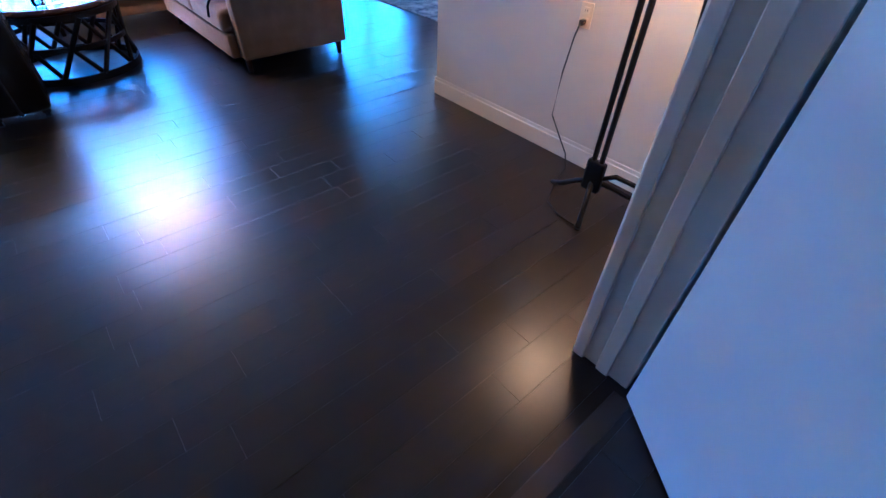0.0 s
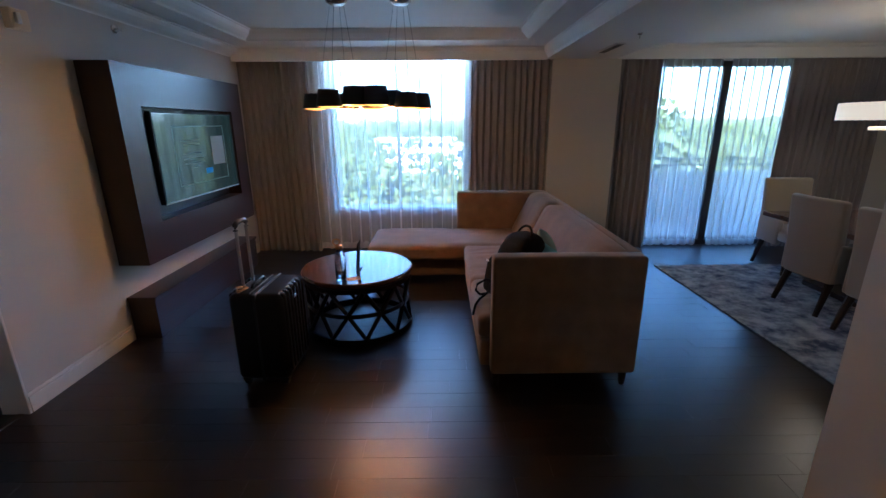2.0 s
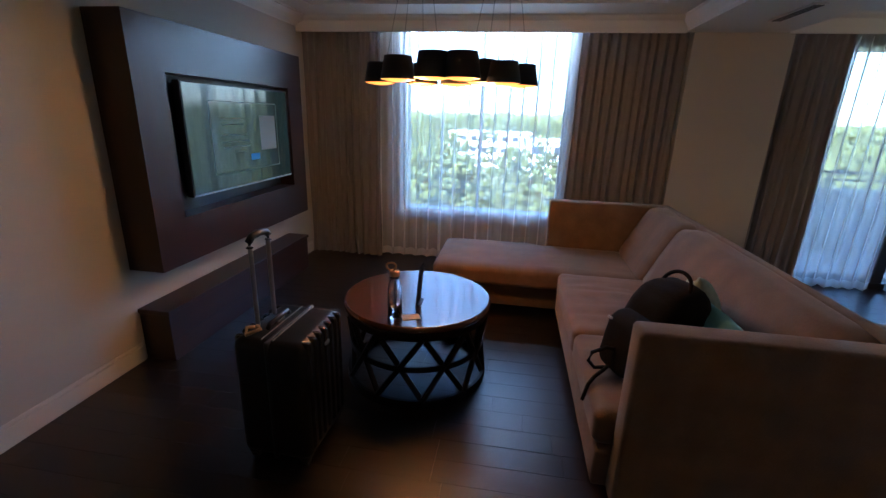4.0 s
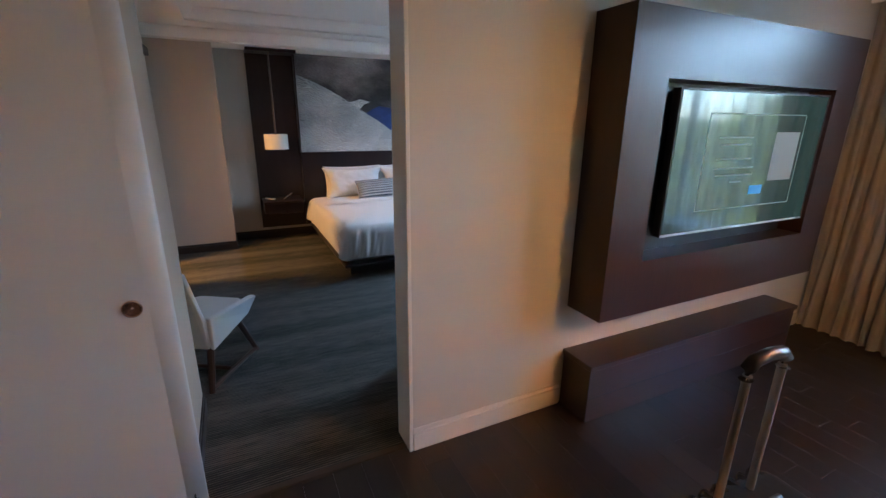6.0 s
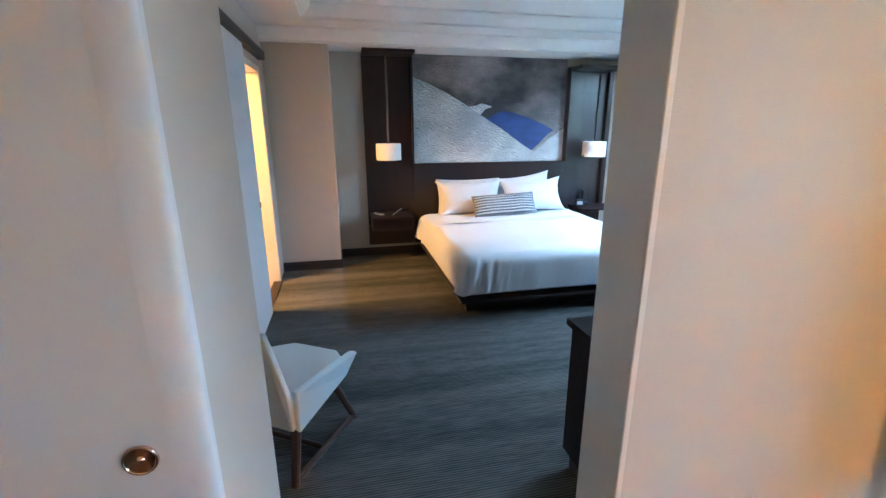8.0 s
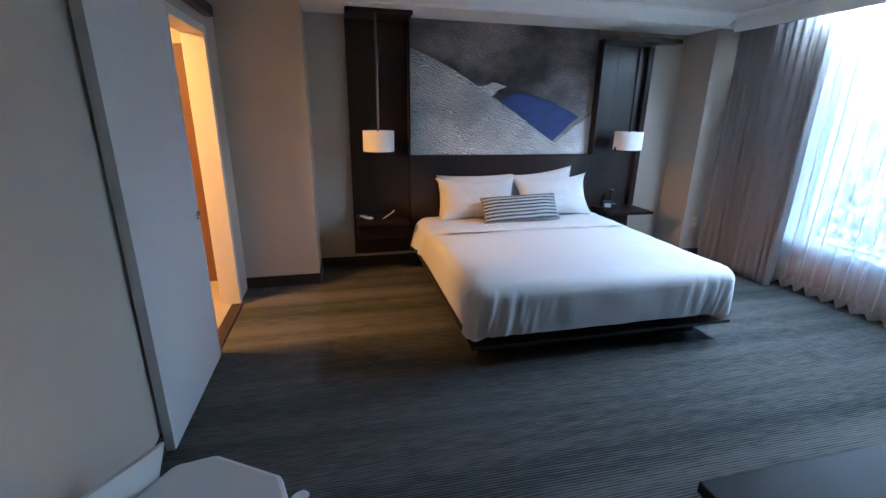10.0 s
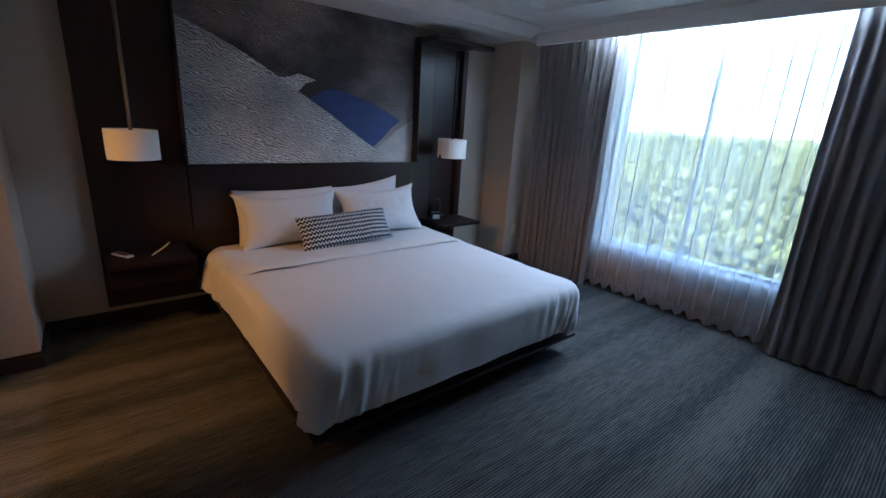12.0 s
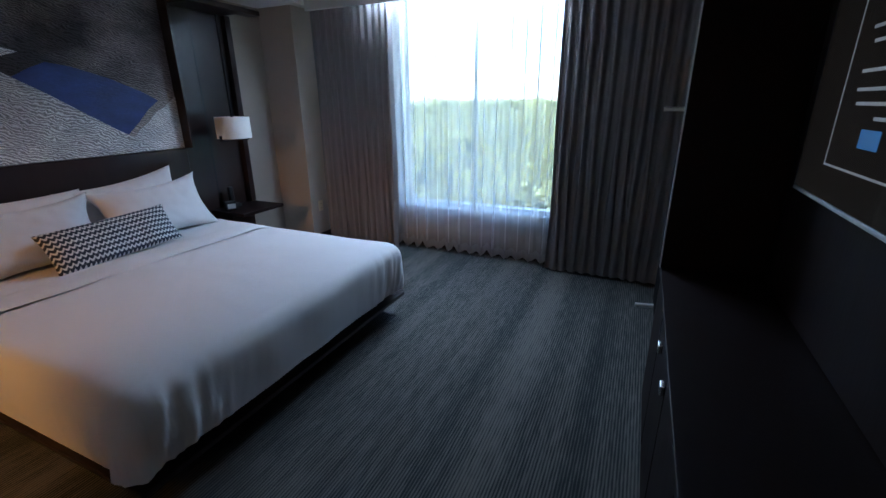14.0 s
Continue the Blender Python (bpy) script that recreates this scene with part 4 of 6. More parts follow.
def tent_card(x, y, z):
    ob = thing("table_tent_card", (x, y, z), "narrow dark upright card stand on the coffee table", "card")
    part("foot", box(-0.018, 0.018, -0.05, 0.05, 0, 0.006, 0.002, 1), black_plastic, ob)
    bm = box(-0.004, 0.004, -0.06, 0.06, 0.006, 0.235, 0.001, 1)
    warp(bm, lambda c: Vector((c.x + 0.02 * (c.z / 0.235) - 0.01, c.y, c.z)))
    part("card", bm, backpack_cloth, ob)
    return ob


tent_card(-0.37, 5.65, 0.5245)
card = thing("note_card", (-0.375, 5.44, 0.5245), "small pale orange note card lying on the coffee table", "card", turn=25)
part("sheet", box(-0.05, 0.05, -0.032, 0.032, 0, 0.003), orange_card, card)


# sofa with chaise
def cushion_block(x0, x1, y0, y1, z0, z1, soft=0.05, puff=0.02, cuts=6):
    bm = box(x0, x1, y0, y1, z0, z1)
    bmesh.ops.subdivide_edges(bm, edges=bm.edges[:], cuts=cuts, use_grid_fill=True)
    cx, cy, cz = (x0 + x1) / 2, (y0 + y1) / 2, (z0 + z1) / 2
    hx, hy, hz = (x1 - x0) / 2, (y1 - y0) / 2, (z1 - z0) / 2

    def f(c):
        u, v, w = (c.x - cx) / hx, (c.y - cy) / hy, (c.z - cz) / hz
        q = Vector((c.x, c.y, c.z))
        inner = Vector((max(-hx + soft, min(hx - soft, c.x - cx)), max(-hy + soft, min(hy - soft, c.y - cy)), max(-hz + min(soft, hz), min(hz - min(soft, hz), c.z - cz))))
        off = Vector((c.x - cx, c.y - cy, c.z - cz)) - inner
        if off.length > 1e-6:
            off = off.normalized() * min(soft, hz) if max(abs(u), abs(v), abs(w)) > 0.999 else off
        q = Vector((cx, cy, cz)) + inner + off
        q.z += puff * w * (1 - u * u) * (1 - v * v)
        n = noise.noise(Vector((c.x, c.y, c.z)) * 5.0)
        rim = max(0.0, 1 - u * u) * max(0.0, 1 - v * v)
        pull = noise.noise(Vector((c.x * 2.0 + 0.8 * noise.noise(Vector((c.x * 4, c.y * 4, 2))), c.y * 17.0, 1.5)))
        q += Vector((0, 0, 0.006 * n + (0.007 * pull * rim ** 0.5 if w > 0.9 and cuts > 8 else 0)))
        return q
    return warp(bm, f)


def sofa():
    ob = thing("sectional_sofa", (0.62, 4.736, 0.0), "beige velour sectional sofa with a chaise along the window", "sofa")
    ox, oy = 0.62, 4.736

    def P(nm, bm, m=sofa_cloth, label="", smooth=True):
        warp(bm, lambda c: Vector((c.x - ox, c.y - oy, c.z)))
        return part(nm, bm, m, ob, label, smooth)
    P("base", box(0.56, 1.50, 4.85, 6.66, 0.11, 0.29, 0.015))
    P("near_armrest", box(0.62, 1.555, 4.736, 4.86, 0.11, 0.905, 0.022, 3), label="high padded armrest at the end")
    # back: leans outwards, thick at the foot
    bm = box(1.36, 1.57, 4.862, 7.46, 0.11, 0.90, 0.02, 3)
    warp(bm, lambda c: Vector((c.x + (0.0 if c.x > 1.48 else 0.17 * (c.z - 0.11)), c.y, c.z)))
    P("back_frame", bm)
    P("chaise_armrest", box(0.50, 1.555, 7.34, 7.47, 0.11, 0.90, 0.022, 3), label="high padded return at the window")
    P("chaise_base", prism([(-0.44, 6.665), (1.30, 6.665), (1.30, 7.335), (0.498, 7.335), (0.498, 7.46), (-0.44, 7.46)], 0.11, 0.285, 0.012))
    P("seat_cushion", cushion_block(0.545, 1.22, 5.60, 6.60, 0.295, 0.465, 0.045, 0.02, 40))
    P("seat_cushion", cushion_block(0.545, 1.22, 4.865, 5.595, 0.295, 0.465, 0.045, 0.02, 40))
    bm = cushion_block(-0.47, 1.24, 6.605, 7.46, 0.29, 0.455, 0.045, 0.018, 14)
    warp(bm, lambda c: Vector((c.x, min(c.y, 7.338) if c.x > 0.44 else c.y, c.z)))
    P("chaise_cushion", bm)
    for y0, y1 in ((4.87, 6.555), (6.562, 7.33)):
        bm = cushion_block(1.12, 1.30, y0, y1, 0.44, 0.905, 0.06, 0.0, 10)
        warp(bm, lambda c: Vector((c.x + 0.50 * (c.z - 0.44) + 0.012 * noise.noise(Vector((c.y * 2.5, c.z * 3, 1))), c.y, c.z)))
        P("back_cushion", bm)
    for x, y in ((0.66, 4.80), (1.50, 4.80), (-0.38, 6.74), (-0.38, 7.40), (1.50, 7.38), (0.62, 6.55)):
        P("foot", turned([(0.02, 0.0), (0.028, 0.10), (0.03, 0.112)], 12, None, (x, y, 0)), sofa_foot, "short dark wooden foot")
    return ob


sofa()


def pillow_mesh(w, h, t, pinch=0.06, seed=0, n=36):
    """A filled pillow lying in its own xy plane, with pulled-out corners."""
    bm = bmesh.new()
    rng = random.Random(seed)
    o = Vector((rng.uniform(0, 50), rng.uniform(0, 50), 0))
    sheets = []
    for s in (1, -1):
        rows = []
        for j in range(n + 1):
            row = []
            for i in range(n + 1):
                u, v = 2 * i / n - 1, 2 * j / n - 1
                x = u * w / 2 * (1 - pinch * (1 - v * v) * abs(u))
                y = v * h / 2 * (1 - pinch * 1.4 * (1 - u * u) * abs(v))
                k = max(0.0, (1 - abs(u) ** 3.2)) ** 0.55 * max(0.0, (1 - abs(v) ** 3.2)) ** 0.55
                z = s * t / 2 * k
                z += 0.016 * k * noise.noise(Vector((x * 6, y * 6, s * 3.0)) + o) + 0.006 * k * noise.noise(Vector((x * 19, y * 19, s * 3.0)) + o)
                # creases that run in from the corners
                ang = math.atan2((1 - abs(v)) * h, (1 - abs(u)) * w + 1e-6)
                near = max(0.0, 1 - math.hypot((1 - abs(u)) * w, (1 - abs(v)) * h) / (0.55 * h))
                z += s * 0.014 * k ** 0.5 * near * math.sin(ang * 11 + 3 * (u > 0) + 5 * (v > 0) + o.x)
                row.append(bm.verts.new((x, y, z)))
            rows.append(row)
        for j in range(n):
            for i in range(n):
                q = (rows[j][i], rows[j][i + 1], rows[j + 1][i + 1], rows[j + 1][i])
                bm.faces.new(q if s > 0 else q[::-1])
        sheets.append(rows)
    bmesh.ops.remove_doubles(bm, verts=bm.verts[:], dist=0.0008)
    return bm


def pillow(name, place, turn, w, h, t, material, label, category="pillow", group="", seed=0, pinch=0.06):
    ob = new(name, mesh_of(name, pillow_mesh(w, h, t, pinch, seed), material, True))
    ob.matrix_world = pose(*place, *turn)
    return tagged(ob, label, category, group)


pillow("throw_pillow", (1.13, 5.40, 0.675), (68, 20, 74), 0.46, 0.46, 0.15, mint_cloth, "mint and grey patterned throw pillow on the sofa", "pillow", "", 2)
pillow("throw_pillow", (1.10, 5.06, 0.645), (72, -4, 95), 0.44, 0.44, 0.17, teal_cloth, "rumpled teal throw pillow behind the sofa armrest", "pillow", "", 5)


def backpack():
    ob = thing("backpack", (0.80, 5.20, 0.478), "black backpack leaning back on the sofa seat", "backpack", turn=22)
    bm = bmesh.new()
    bmesh.ops.create_uvsphere(bm, u_segments=32, v_segments=20, radius=1.0)

    def f(c):
        s = lambda a, p: math.copysign(abs(a) ** p, a)
        x, y, z = s(c.x, 0.6) * 0.15, s(c.y, 0.5) * 0.175, s(c.z, 0.55) * 0.225 + 0.225
        z2 = z / 0.45
        return Vector((x * (1.05 - 0.25 * z2) + 0.12 * z2 + 0.008 * noise.noise(c * 4), y * (1.05 - 0.2 * z2), z + 0.006 * noise.noise(c * 5)))
    part("main_bag", warp(bm, f), backpack_cloth, ob, "", True)
    pk = bmesh.new()
    bmesh.ops.create_uvsphere(pk, u_segments=24, v_segments=14, radius=1.0)
    warp(pk, lambda c: Vector((math.copysign(abs(c.x) ** 0.6, c.x) * 0.05 - 0.095 + 0.05 * c.z, math.copysign(abs(c.y) ** 0.5, c.y) * 0.14, math.copysign(abs(c.z) ** 0.55, c.z) * 0.135 + 0.17)))
    part("front_pocket", pk, backpack_cloth, ob, "", True)
    part("top_handle", tube([(0.10 + 0.03 * math.sin(a), 0.085 * math.cos(a), 0.43 + 0.07 * math.sin(a)) for a in [math.pi * i / 12 for i in range(13)]], 0.009), backpack_cloth, ob, "", True)
    for s in (-1, 1):
        part("shoulder_strap", tube([(0.15, s * 0.07, 0.43), (0.19, s * 0.08, 0.36), (0.19, s * 0.09, 0.22), (0.15, s * 0.11, 0.08)], 0.014), strap_cloth, ob, "grey edged shoulder strap", True)
    part("loose_strap", tube([(-0.12, 0.0, 0.13), (-0.18, 0.03, 0.135), (-0.235, 0.055, 0.10), (-0.245, 0.06, 0.055), (-0.215, 0.05, 0.02), (-0.165, 0.03, 0.03), (-0.16, 0.015, 0.05), (-0.20, 0.005, 0.03), (-0.25, -0.01, 0.012), (-0.285, -0.02, -0.02), (-0.31, -0.03, -0.09)], 0.009), backpack_cloth, ob, "hanging loose strap end", True)
    part("pull_tag", box(-0.135, -0.125, 0.09, 0.12, 0.245, 0.255, 0.002, 1), white_plastic, ob, "small pale zip tag")
    return ob


backpack()


def suitcase():
    ob = thing("suitcase", (-0.86, 5.00, 0.0), "black ribbed hard-shell suitcase with its handle pulled out", "suitcase", turn=-2)
    w, d, h0, h1 = 0.35, 0.42, 0.05, 0.655
    shell = box(-w / 2, w / 2, -d / 2, d / 2, h0, h1, 0.045, 4)
    part("shell", shell, case_shell, ob, "", True)
    part("seam_band", box(-0.012, 0.012, -d / 2 - 0.003, d / 2 + 0.003, h0 - 0.003, h1 + 0.003, 0.01, 2), black_plastic, ob)
    part("zip_line", box(0.016, 0.020, -d / 2 + 0.03, d / 2 - 0.03, h1 - 0.001, h1 + 0.003), case_metal, ob)
    part("zip_line", box(-0.038, -0.034, -d / 2 + 0.03, d / 2 - 0.03, h1 - 0.001, h1 + 0.003), case_metal, ob)
    for k in range(7):
        y = -d / 2 + 0.055 + k * (d - 0.11) / 6
        part("rib", box(w / 2 - 0.05, w / 2 + 0.006, y - 0.017, y + 0.017, h0 + 0.05, h1 - 0.002, 0.014, 3), case_rib, ob, "", True)
        part("rib", box(-w / 2 - 0.006, -w / 2 + 0.05, y - 0.017, y + 0.017, h0 + 0.05, h1 - 0.002, 0.014, 3), case_rib, ob, "", True)
    for y in (-0.11, 0.11):
        part("handle_tube", rod((-0.125, y * 0.62, h1 - 0.05), (-0.125, y * 0.62, 1.045), 0.0105, 14), case_metal, ob, "brushed telescopic tube")
    part("handle_grip", tube([(-0.125, -0.072, 1.035), (-0.125, -0.074, 1.062), (-0.125, -0.055, 1.080), (-0.125, 0.0, 1.086), (-0.125, 0.055, 1.080), (-0.125, 0.074, 1.062), (-0.125, 0.072, 1.035)], 0.0165, 12), black_plastic, ob, "black arched grip", True)
    part("carry_handle", tube([(-0.06, -0.09, h1), (-0.06, -0.08, h1 + 0.022), (-0.06, 0.08, h1 + 0.022), (-0.06, 0.09, h1)], 0.011), black_plastic, ob, "", True)
    part("lock_plate", box(-0.08, -0.045, -0.03, 0.03, h1, h1 + 0.014, 0.004, 2), chrome, ob, "chrome lock plate")
    part("name_tag_cord", tube([(-0.10, -0.09, h1 + 0.012), (-0.14, -0.13, h1 + 0.02), (-0.11, -0.18, h1 + 0.012), (-0.07, -0.13, h1 + 0.022), (-0.11, -0.10, h1 + 0.016)], 0.009), tan_leather, ob, "tan cord wound round the handle", True)
    part("name_tag", box(w / 2 + 0.004, w / 2 + 0.012, -0.02, 0.02, h1 - 0.09, h1 - 0.07, 0.003, 1), case_metal, ob, "small pale metal badge")
    for sx in (-1, 1):
        for sy in (-1, 1):
            wh = part("wheel_housing", box(sx * 0.13 - 0.025, sx * 0.13 + 0.025, sy * 0.16 - 0.03, sy * 0.16 + 0.03, 0.035, 0.062, 0.008, 2), black_plastic, ob)
            part("wheel", rod((sx * 0.13 - 0.014, sy * 0.16, 0.026), (sx * 0.13 + 0.014, sy * 0.16, 0.026), 0.0255, 18), black_plastic, wh)
    return ob


suitcase()


# pendant cluster
def pendant():
    ob = thing("pendant_light", (-0.30, 5.98, 1.80), "cluster of black drum pendant shades glowing amber inside", "pendant lamp")
    spots = [(-0.42, 0.05, 0), (-0.27, -0.09, 1), (-0.16, 0.08, 0), (-0.06, -0.12, 2), (0.11, -0.13, 2), (0.05, 0.07, 0), (0.21, 0.03, 1), (0.34, -0.10, 0), (0.44, 0.05, 0)]
    for x, y, up in spots:
        z, r, h = 0.010 * up, 0.098 + 0.004 * up, 0.115 + 0.012 * up
        o = (x, y, 0)
        sh = part("shade", turned([(r, z), (r - 0.022, z + h), (r - 0.026, z + h), (r - 0.004, z), (r, z)], 40, None, o), shade_out, ob, "black tapered drum shade", True)
        part("lining", turned([(r - 0.0055, z + 0.001), (r - 0.0275, z + h - 0.004), (r - 0.0285, z + h - 0.004), (r - 0.0065, z + 0.001), (r - 0.0055, z + 0.001)], 40, None, o), shade_in, sh, "golden inner lining", True)
        part("diffuser", turned([(0.0, z - 0.012), (r * 0.3, z - 0.011), (r * 0.6, z - 0.007), (r * 0.82, z - 0.001), (r - 0.007, z + 0.004), (r - 0.009, z + 0.010), (0.0, z + 0.010)], 32, None, o), bulb_glow, sh, "glowing amber diffuser", True)
        part("cover", turned([(0.0, z + h - 0.003), (r - 0.023, z + h - 0.003), (r - 0.023, z + h), (0.0, z + h)], 32, None, o), shade_out, sh)
    for x, y in ((-0.20, 0.10), (0.30, 0.10)):
        z = 0.77
        part("canopy", turned([(0.0, z), (0.05, z + 0.004), (0.085, z + 0.025), (0.09, z + 0.088), (0.0, z + 0.088)], 32, None, (x, y, 0)), chrome, ob, "round ceiling canopy", True)
        for dx in (-0.05, -0.02, 0.02, 0.05):
            part("cable", rod((x + dx, y, z + 0.03), (x + dx * 3.2, -0.02, 0.12), 0.0012, 6), alu_dark, ob)
    return ob


pendant()

# small fittings on the living room walls
sp = thing("sprinkler_head", (TV_X + 0.001, 5.96, 2.39), "chrome sidewall sprinkler high on the wall", "sprinkler")
part("rosette", warp(turned([(0.0, 0.0), (0.032, 0.0), (0.028, 0.012), (0.012, 0.016), (0.0, 0.016)], 24), lambda c: Vector((c.z, c.x, c.y))), chrome, sp, "", True)
part("nozzle", rod((0.014, 0, 0), (0.05, 0, 0), 0.009, 12), chrome, sp)
part("deflector", box(0.05, 0.054, -0.018, 0.018, -0.012, 0.016, 0.002, 1), chrome, sp)
sb = thing("strobe_alarm", (TV_X + 0.001, 5.10, 2.22), "cream wall strobe alarm near the ceiling", "alarm")
part("housing", box(0, 0.055, -0.06, 0.06, 0.0, 0.115, 0.008, 2), ivory_plastic, sb)
part("lens", box(0.055, 0.075, -0.045, -0.012, 0.03, 0.09, 0.006, 2), white_plastic, sb, "clear strobe lens")
vt = thing("ceiling_vent", (2.08, 7.15, 2.405), "slotted white air vent in the dropped beam", "vent")
part("frame", box(-0.05, 0.05, -0.28, 0.28, 0.003, 0.014, 0.003, 1), ceiling_paint, vt)
for k in range(3):
    part("slot", box(-0.032 + 0.024 * k, -0.018 + 0.024 * k, -0.26, 0.26, 0.0, 0.003), alu_dark, vt)
sc2 = thing("ceiling_sprinkler", (2.05, 6.4, 2.375), "small chrome ceiling sprinkler in the beam", "sprinkler")
part("rosette", turned([(0.0, 0.03), (0.014, 0.03), (0.024, 0.044), (0.0, 0.044)], 18), chrome, sc2, "", True)
part("nozzle", rod((0, 0, 0), (0, 0, 0.032), 0.006, 10), chrome, sc2)


def wall_plate(name, place, label, category, slots):
    ob = thing(name, place, label, category)
    part("plate", box(-0.007, 0.0, -0.037, 0.037, -0.06, 0.06, 0.003, 2), ivory_plastic, ob)
    if slots:
        for dz in (-0.025, 0.025):
            sk = part("socket", box(-0.0095, -0.007, -0.017, 0.017, dz - 0.015, dz + 0.015, 0.002, 1), ivory_plastic, ob)
            for dy in (-0.006, 0.006):
                part("slot", box(-0.0105, -0.0095, dy - 0.0012, dy + 0.0012, dz - 0.005, dz + 0.005), black_plastic, sk)
    else:
        bm = box(-0.02, -0.007, -0.005, 0.005, -0.012, 0.012, 0.002, 1)
        part("toggle", bm, ivory_plastic, ob)
    return ob


wall_plate("light_switch", (R_X - 0.001, 3.335, 1.325), "ivory toggle light switch on the papered wall", "switch", False)
wall_plate("wall_outlet", (R_X - 0.001, 2.36, 0.80), "ivory wall outlet with a black plug", "outlet", True)


def floor_lamp():
    ob = thing("floor_lamp", (1.27, 1.885, 0.0), "black iron floor lamp with twin poles and a warm lit shade", "floor lamp")
    for dy in (-0.021, 0.021):
        part("pole", rod((0, dy, 0.16), (0.0, dy, 1.42), 0.0135, 14), black_metal, ob)
    part("pole", rod((0.06, -0.305, 0.0), (0.05, -0.16, 1.41), 0.014, 14), black_metal, ob, "leaning rear pole")
    part("stretcher", tube([(0, -0.02, 0.20), (0.03, -0.10, 0.245), (0.05, -0.20, 0.235), (0.058, -0.285, 0.17)], 0.013), black_metal, ob, "arched stretcher between the poles", True)
    part("hub", box(-0.02, 0.02, -0.05, 0.05, 0.13, 0.30, 0.012, 2), black_metal, ob)
    part("top_bar", box(-0.015, 0.015, -0.05, 0.05, 1.40, 1.43, 0.006, 2), black_metal, ob)
    for q in ((-0.175, -0.085), (0.30, -0.215), (0.07, 0.27)):
        part("foot", tube([(0, 0, 0.19), (q[0] * 0.35, q[1] * 0.35, 0.13), (q[0] * 0.75, q[1] * 0.75, 0.045), (q[0], q[1], 0.013)], 0.0145), black_metal, ob, "", True)
    part("shade", turned([(0.20, 1.42), (0.15, 1.72), (0.147, 1.72), (0.197, 1.42), (0.20, 1.42)], 40), lamp_cloth, ob, "cream drum shade", True)
    # unseen disc, added to keep the bulb's light off the ceiling
    part("top_light_stop", turned([(0.0, 1.716), (0.146, 1.716), (0.146, 1.719), (0.0, 1.719)], 40), shade_white, ob, "unseen added disc that stops the lamp's upward light")
    return ob


floor_lamp()
cord = thing("power_cord", (R_X - 0.03, 2.36, 0.77), "black power cord hanging from the outlet to the lamp", "cord")
part("plug", box(-0.012, 0.022, -0.012, 0.012, -0.012, 0.014, 0.004, 2), black_plastic, cord)
cv = [(-0.012, 0, 0), (-0.04, 0.0, -0.06), (-0.05, 0.02, -0.25), (-0.05, 0.03, -0.5), (-0.03, -0.04, -0.62), (-0.02, -0.10, -0.71), (-0.08, -0.16, -0.762), (-0.24, -0.21, -0.765), (-0.42, -0.30, -0.765), (-0.48, -0.42, -0.765), (-0.49, -0.53, -0.76)]
part("cable", tube(cv, 0.0045), black_plastic, cord, "", True)


# ---- dining area ----
built("dining_rug", box(2.885, 5.9, 4.0, 7.25, 0.001, 0.012, 0.003, 1), rug_cloth, "large faded blue-grey patterned rug under the dining table", "rug", "thing")


def dining_table():
    ob = thing("dining_table", (4.55, 6.15, 0.012), "dark wooden dining table standing on the rug", "table")
    part("tabletop", box(-0.80, 0.80, -0.66, 0.66, 0.70, 0.745, 0.006, 2), table_wood, ob)
    part("pedestal", box(-0.20, 0.20, -0.20, 0.20, 0.05, 0.70, 0.01, 2), chair_wood, ob)
    part("foot_plate", box(-0.42, 0.42, -0.42, 0.42, 0.0, 0.05, 0.008, 2), chair_wood, ob)
    return ob


dining_table()


def dining_chair(place, turn):
    """Faces its own +x."""
    ob = thing("dining_chair", place, "cream upholstered dining chair with dark tapered legs", "chair", "chairs round the dining table", turn)
    part("seat", cushion_block(-0.24, 0.27, -0.25, 0.25, 0.36, 0.49, 0.04, 0.015), chair_cloth, ob, "", True)
    bm = box(-0.30, -0.22, -0.25, 0.25, 0.30, 1.03, 0.03, 3)
    bmesh.ops.subdivide_edges(bm, edges=bm.edges[:], cuts=2, use_grid_fill=True)
    warp(bm, lambda c: Vector((c.x - 0.10 * max(0, c.z - 0.45) + 0.5 * c.y * c.y, c.y * (1 + 0.06 * (c.z - 0.4)), c.z)))
    part("backrest", bm, chair_cloth, ob, "", True)
    for sy in (-1, 1):
        arm = box(-0.27, 0.10, min(sy * 0.205, sy * 0.265), max(sy * 0.205, sy * 0.265), 0.31, 0.66, 0.02, 2)
        warp(arm, lambda c: Vector((c.x, c.y, c.z - 0.28 * max(0.0, c.x + 0.16) * (c.z > 0.5))))
        part("armrest", arm, chair_cloth, ob, "low wrapped side", True)
    for sx in (-1, 1):
        for sy in (-1, 1):
            part("leg", rod((sx * 0.20 + (0.04 if sx > 0 else 0), sy * 0.20, 0.37), (sx * 0.25 + (0.0 if sx > 0 else -0.06), sy * 0.22, 0.0), 0.036, 8, 0.021), chair_wood, ob)
    return ob


ch = dining_chair((3.89, 6.02, 0.012), 6)
copy_thing(ch, pose(3.89, 5.36, 0.012, 0, 0, 10))
copy_thing(ch, pose(4.36, 7.06, 0.012, 0, 0, -95))
copy_thing(ch, pose(5.30, 6.10, 0.012, 0, 0, 180))


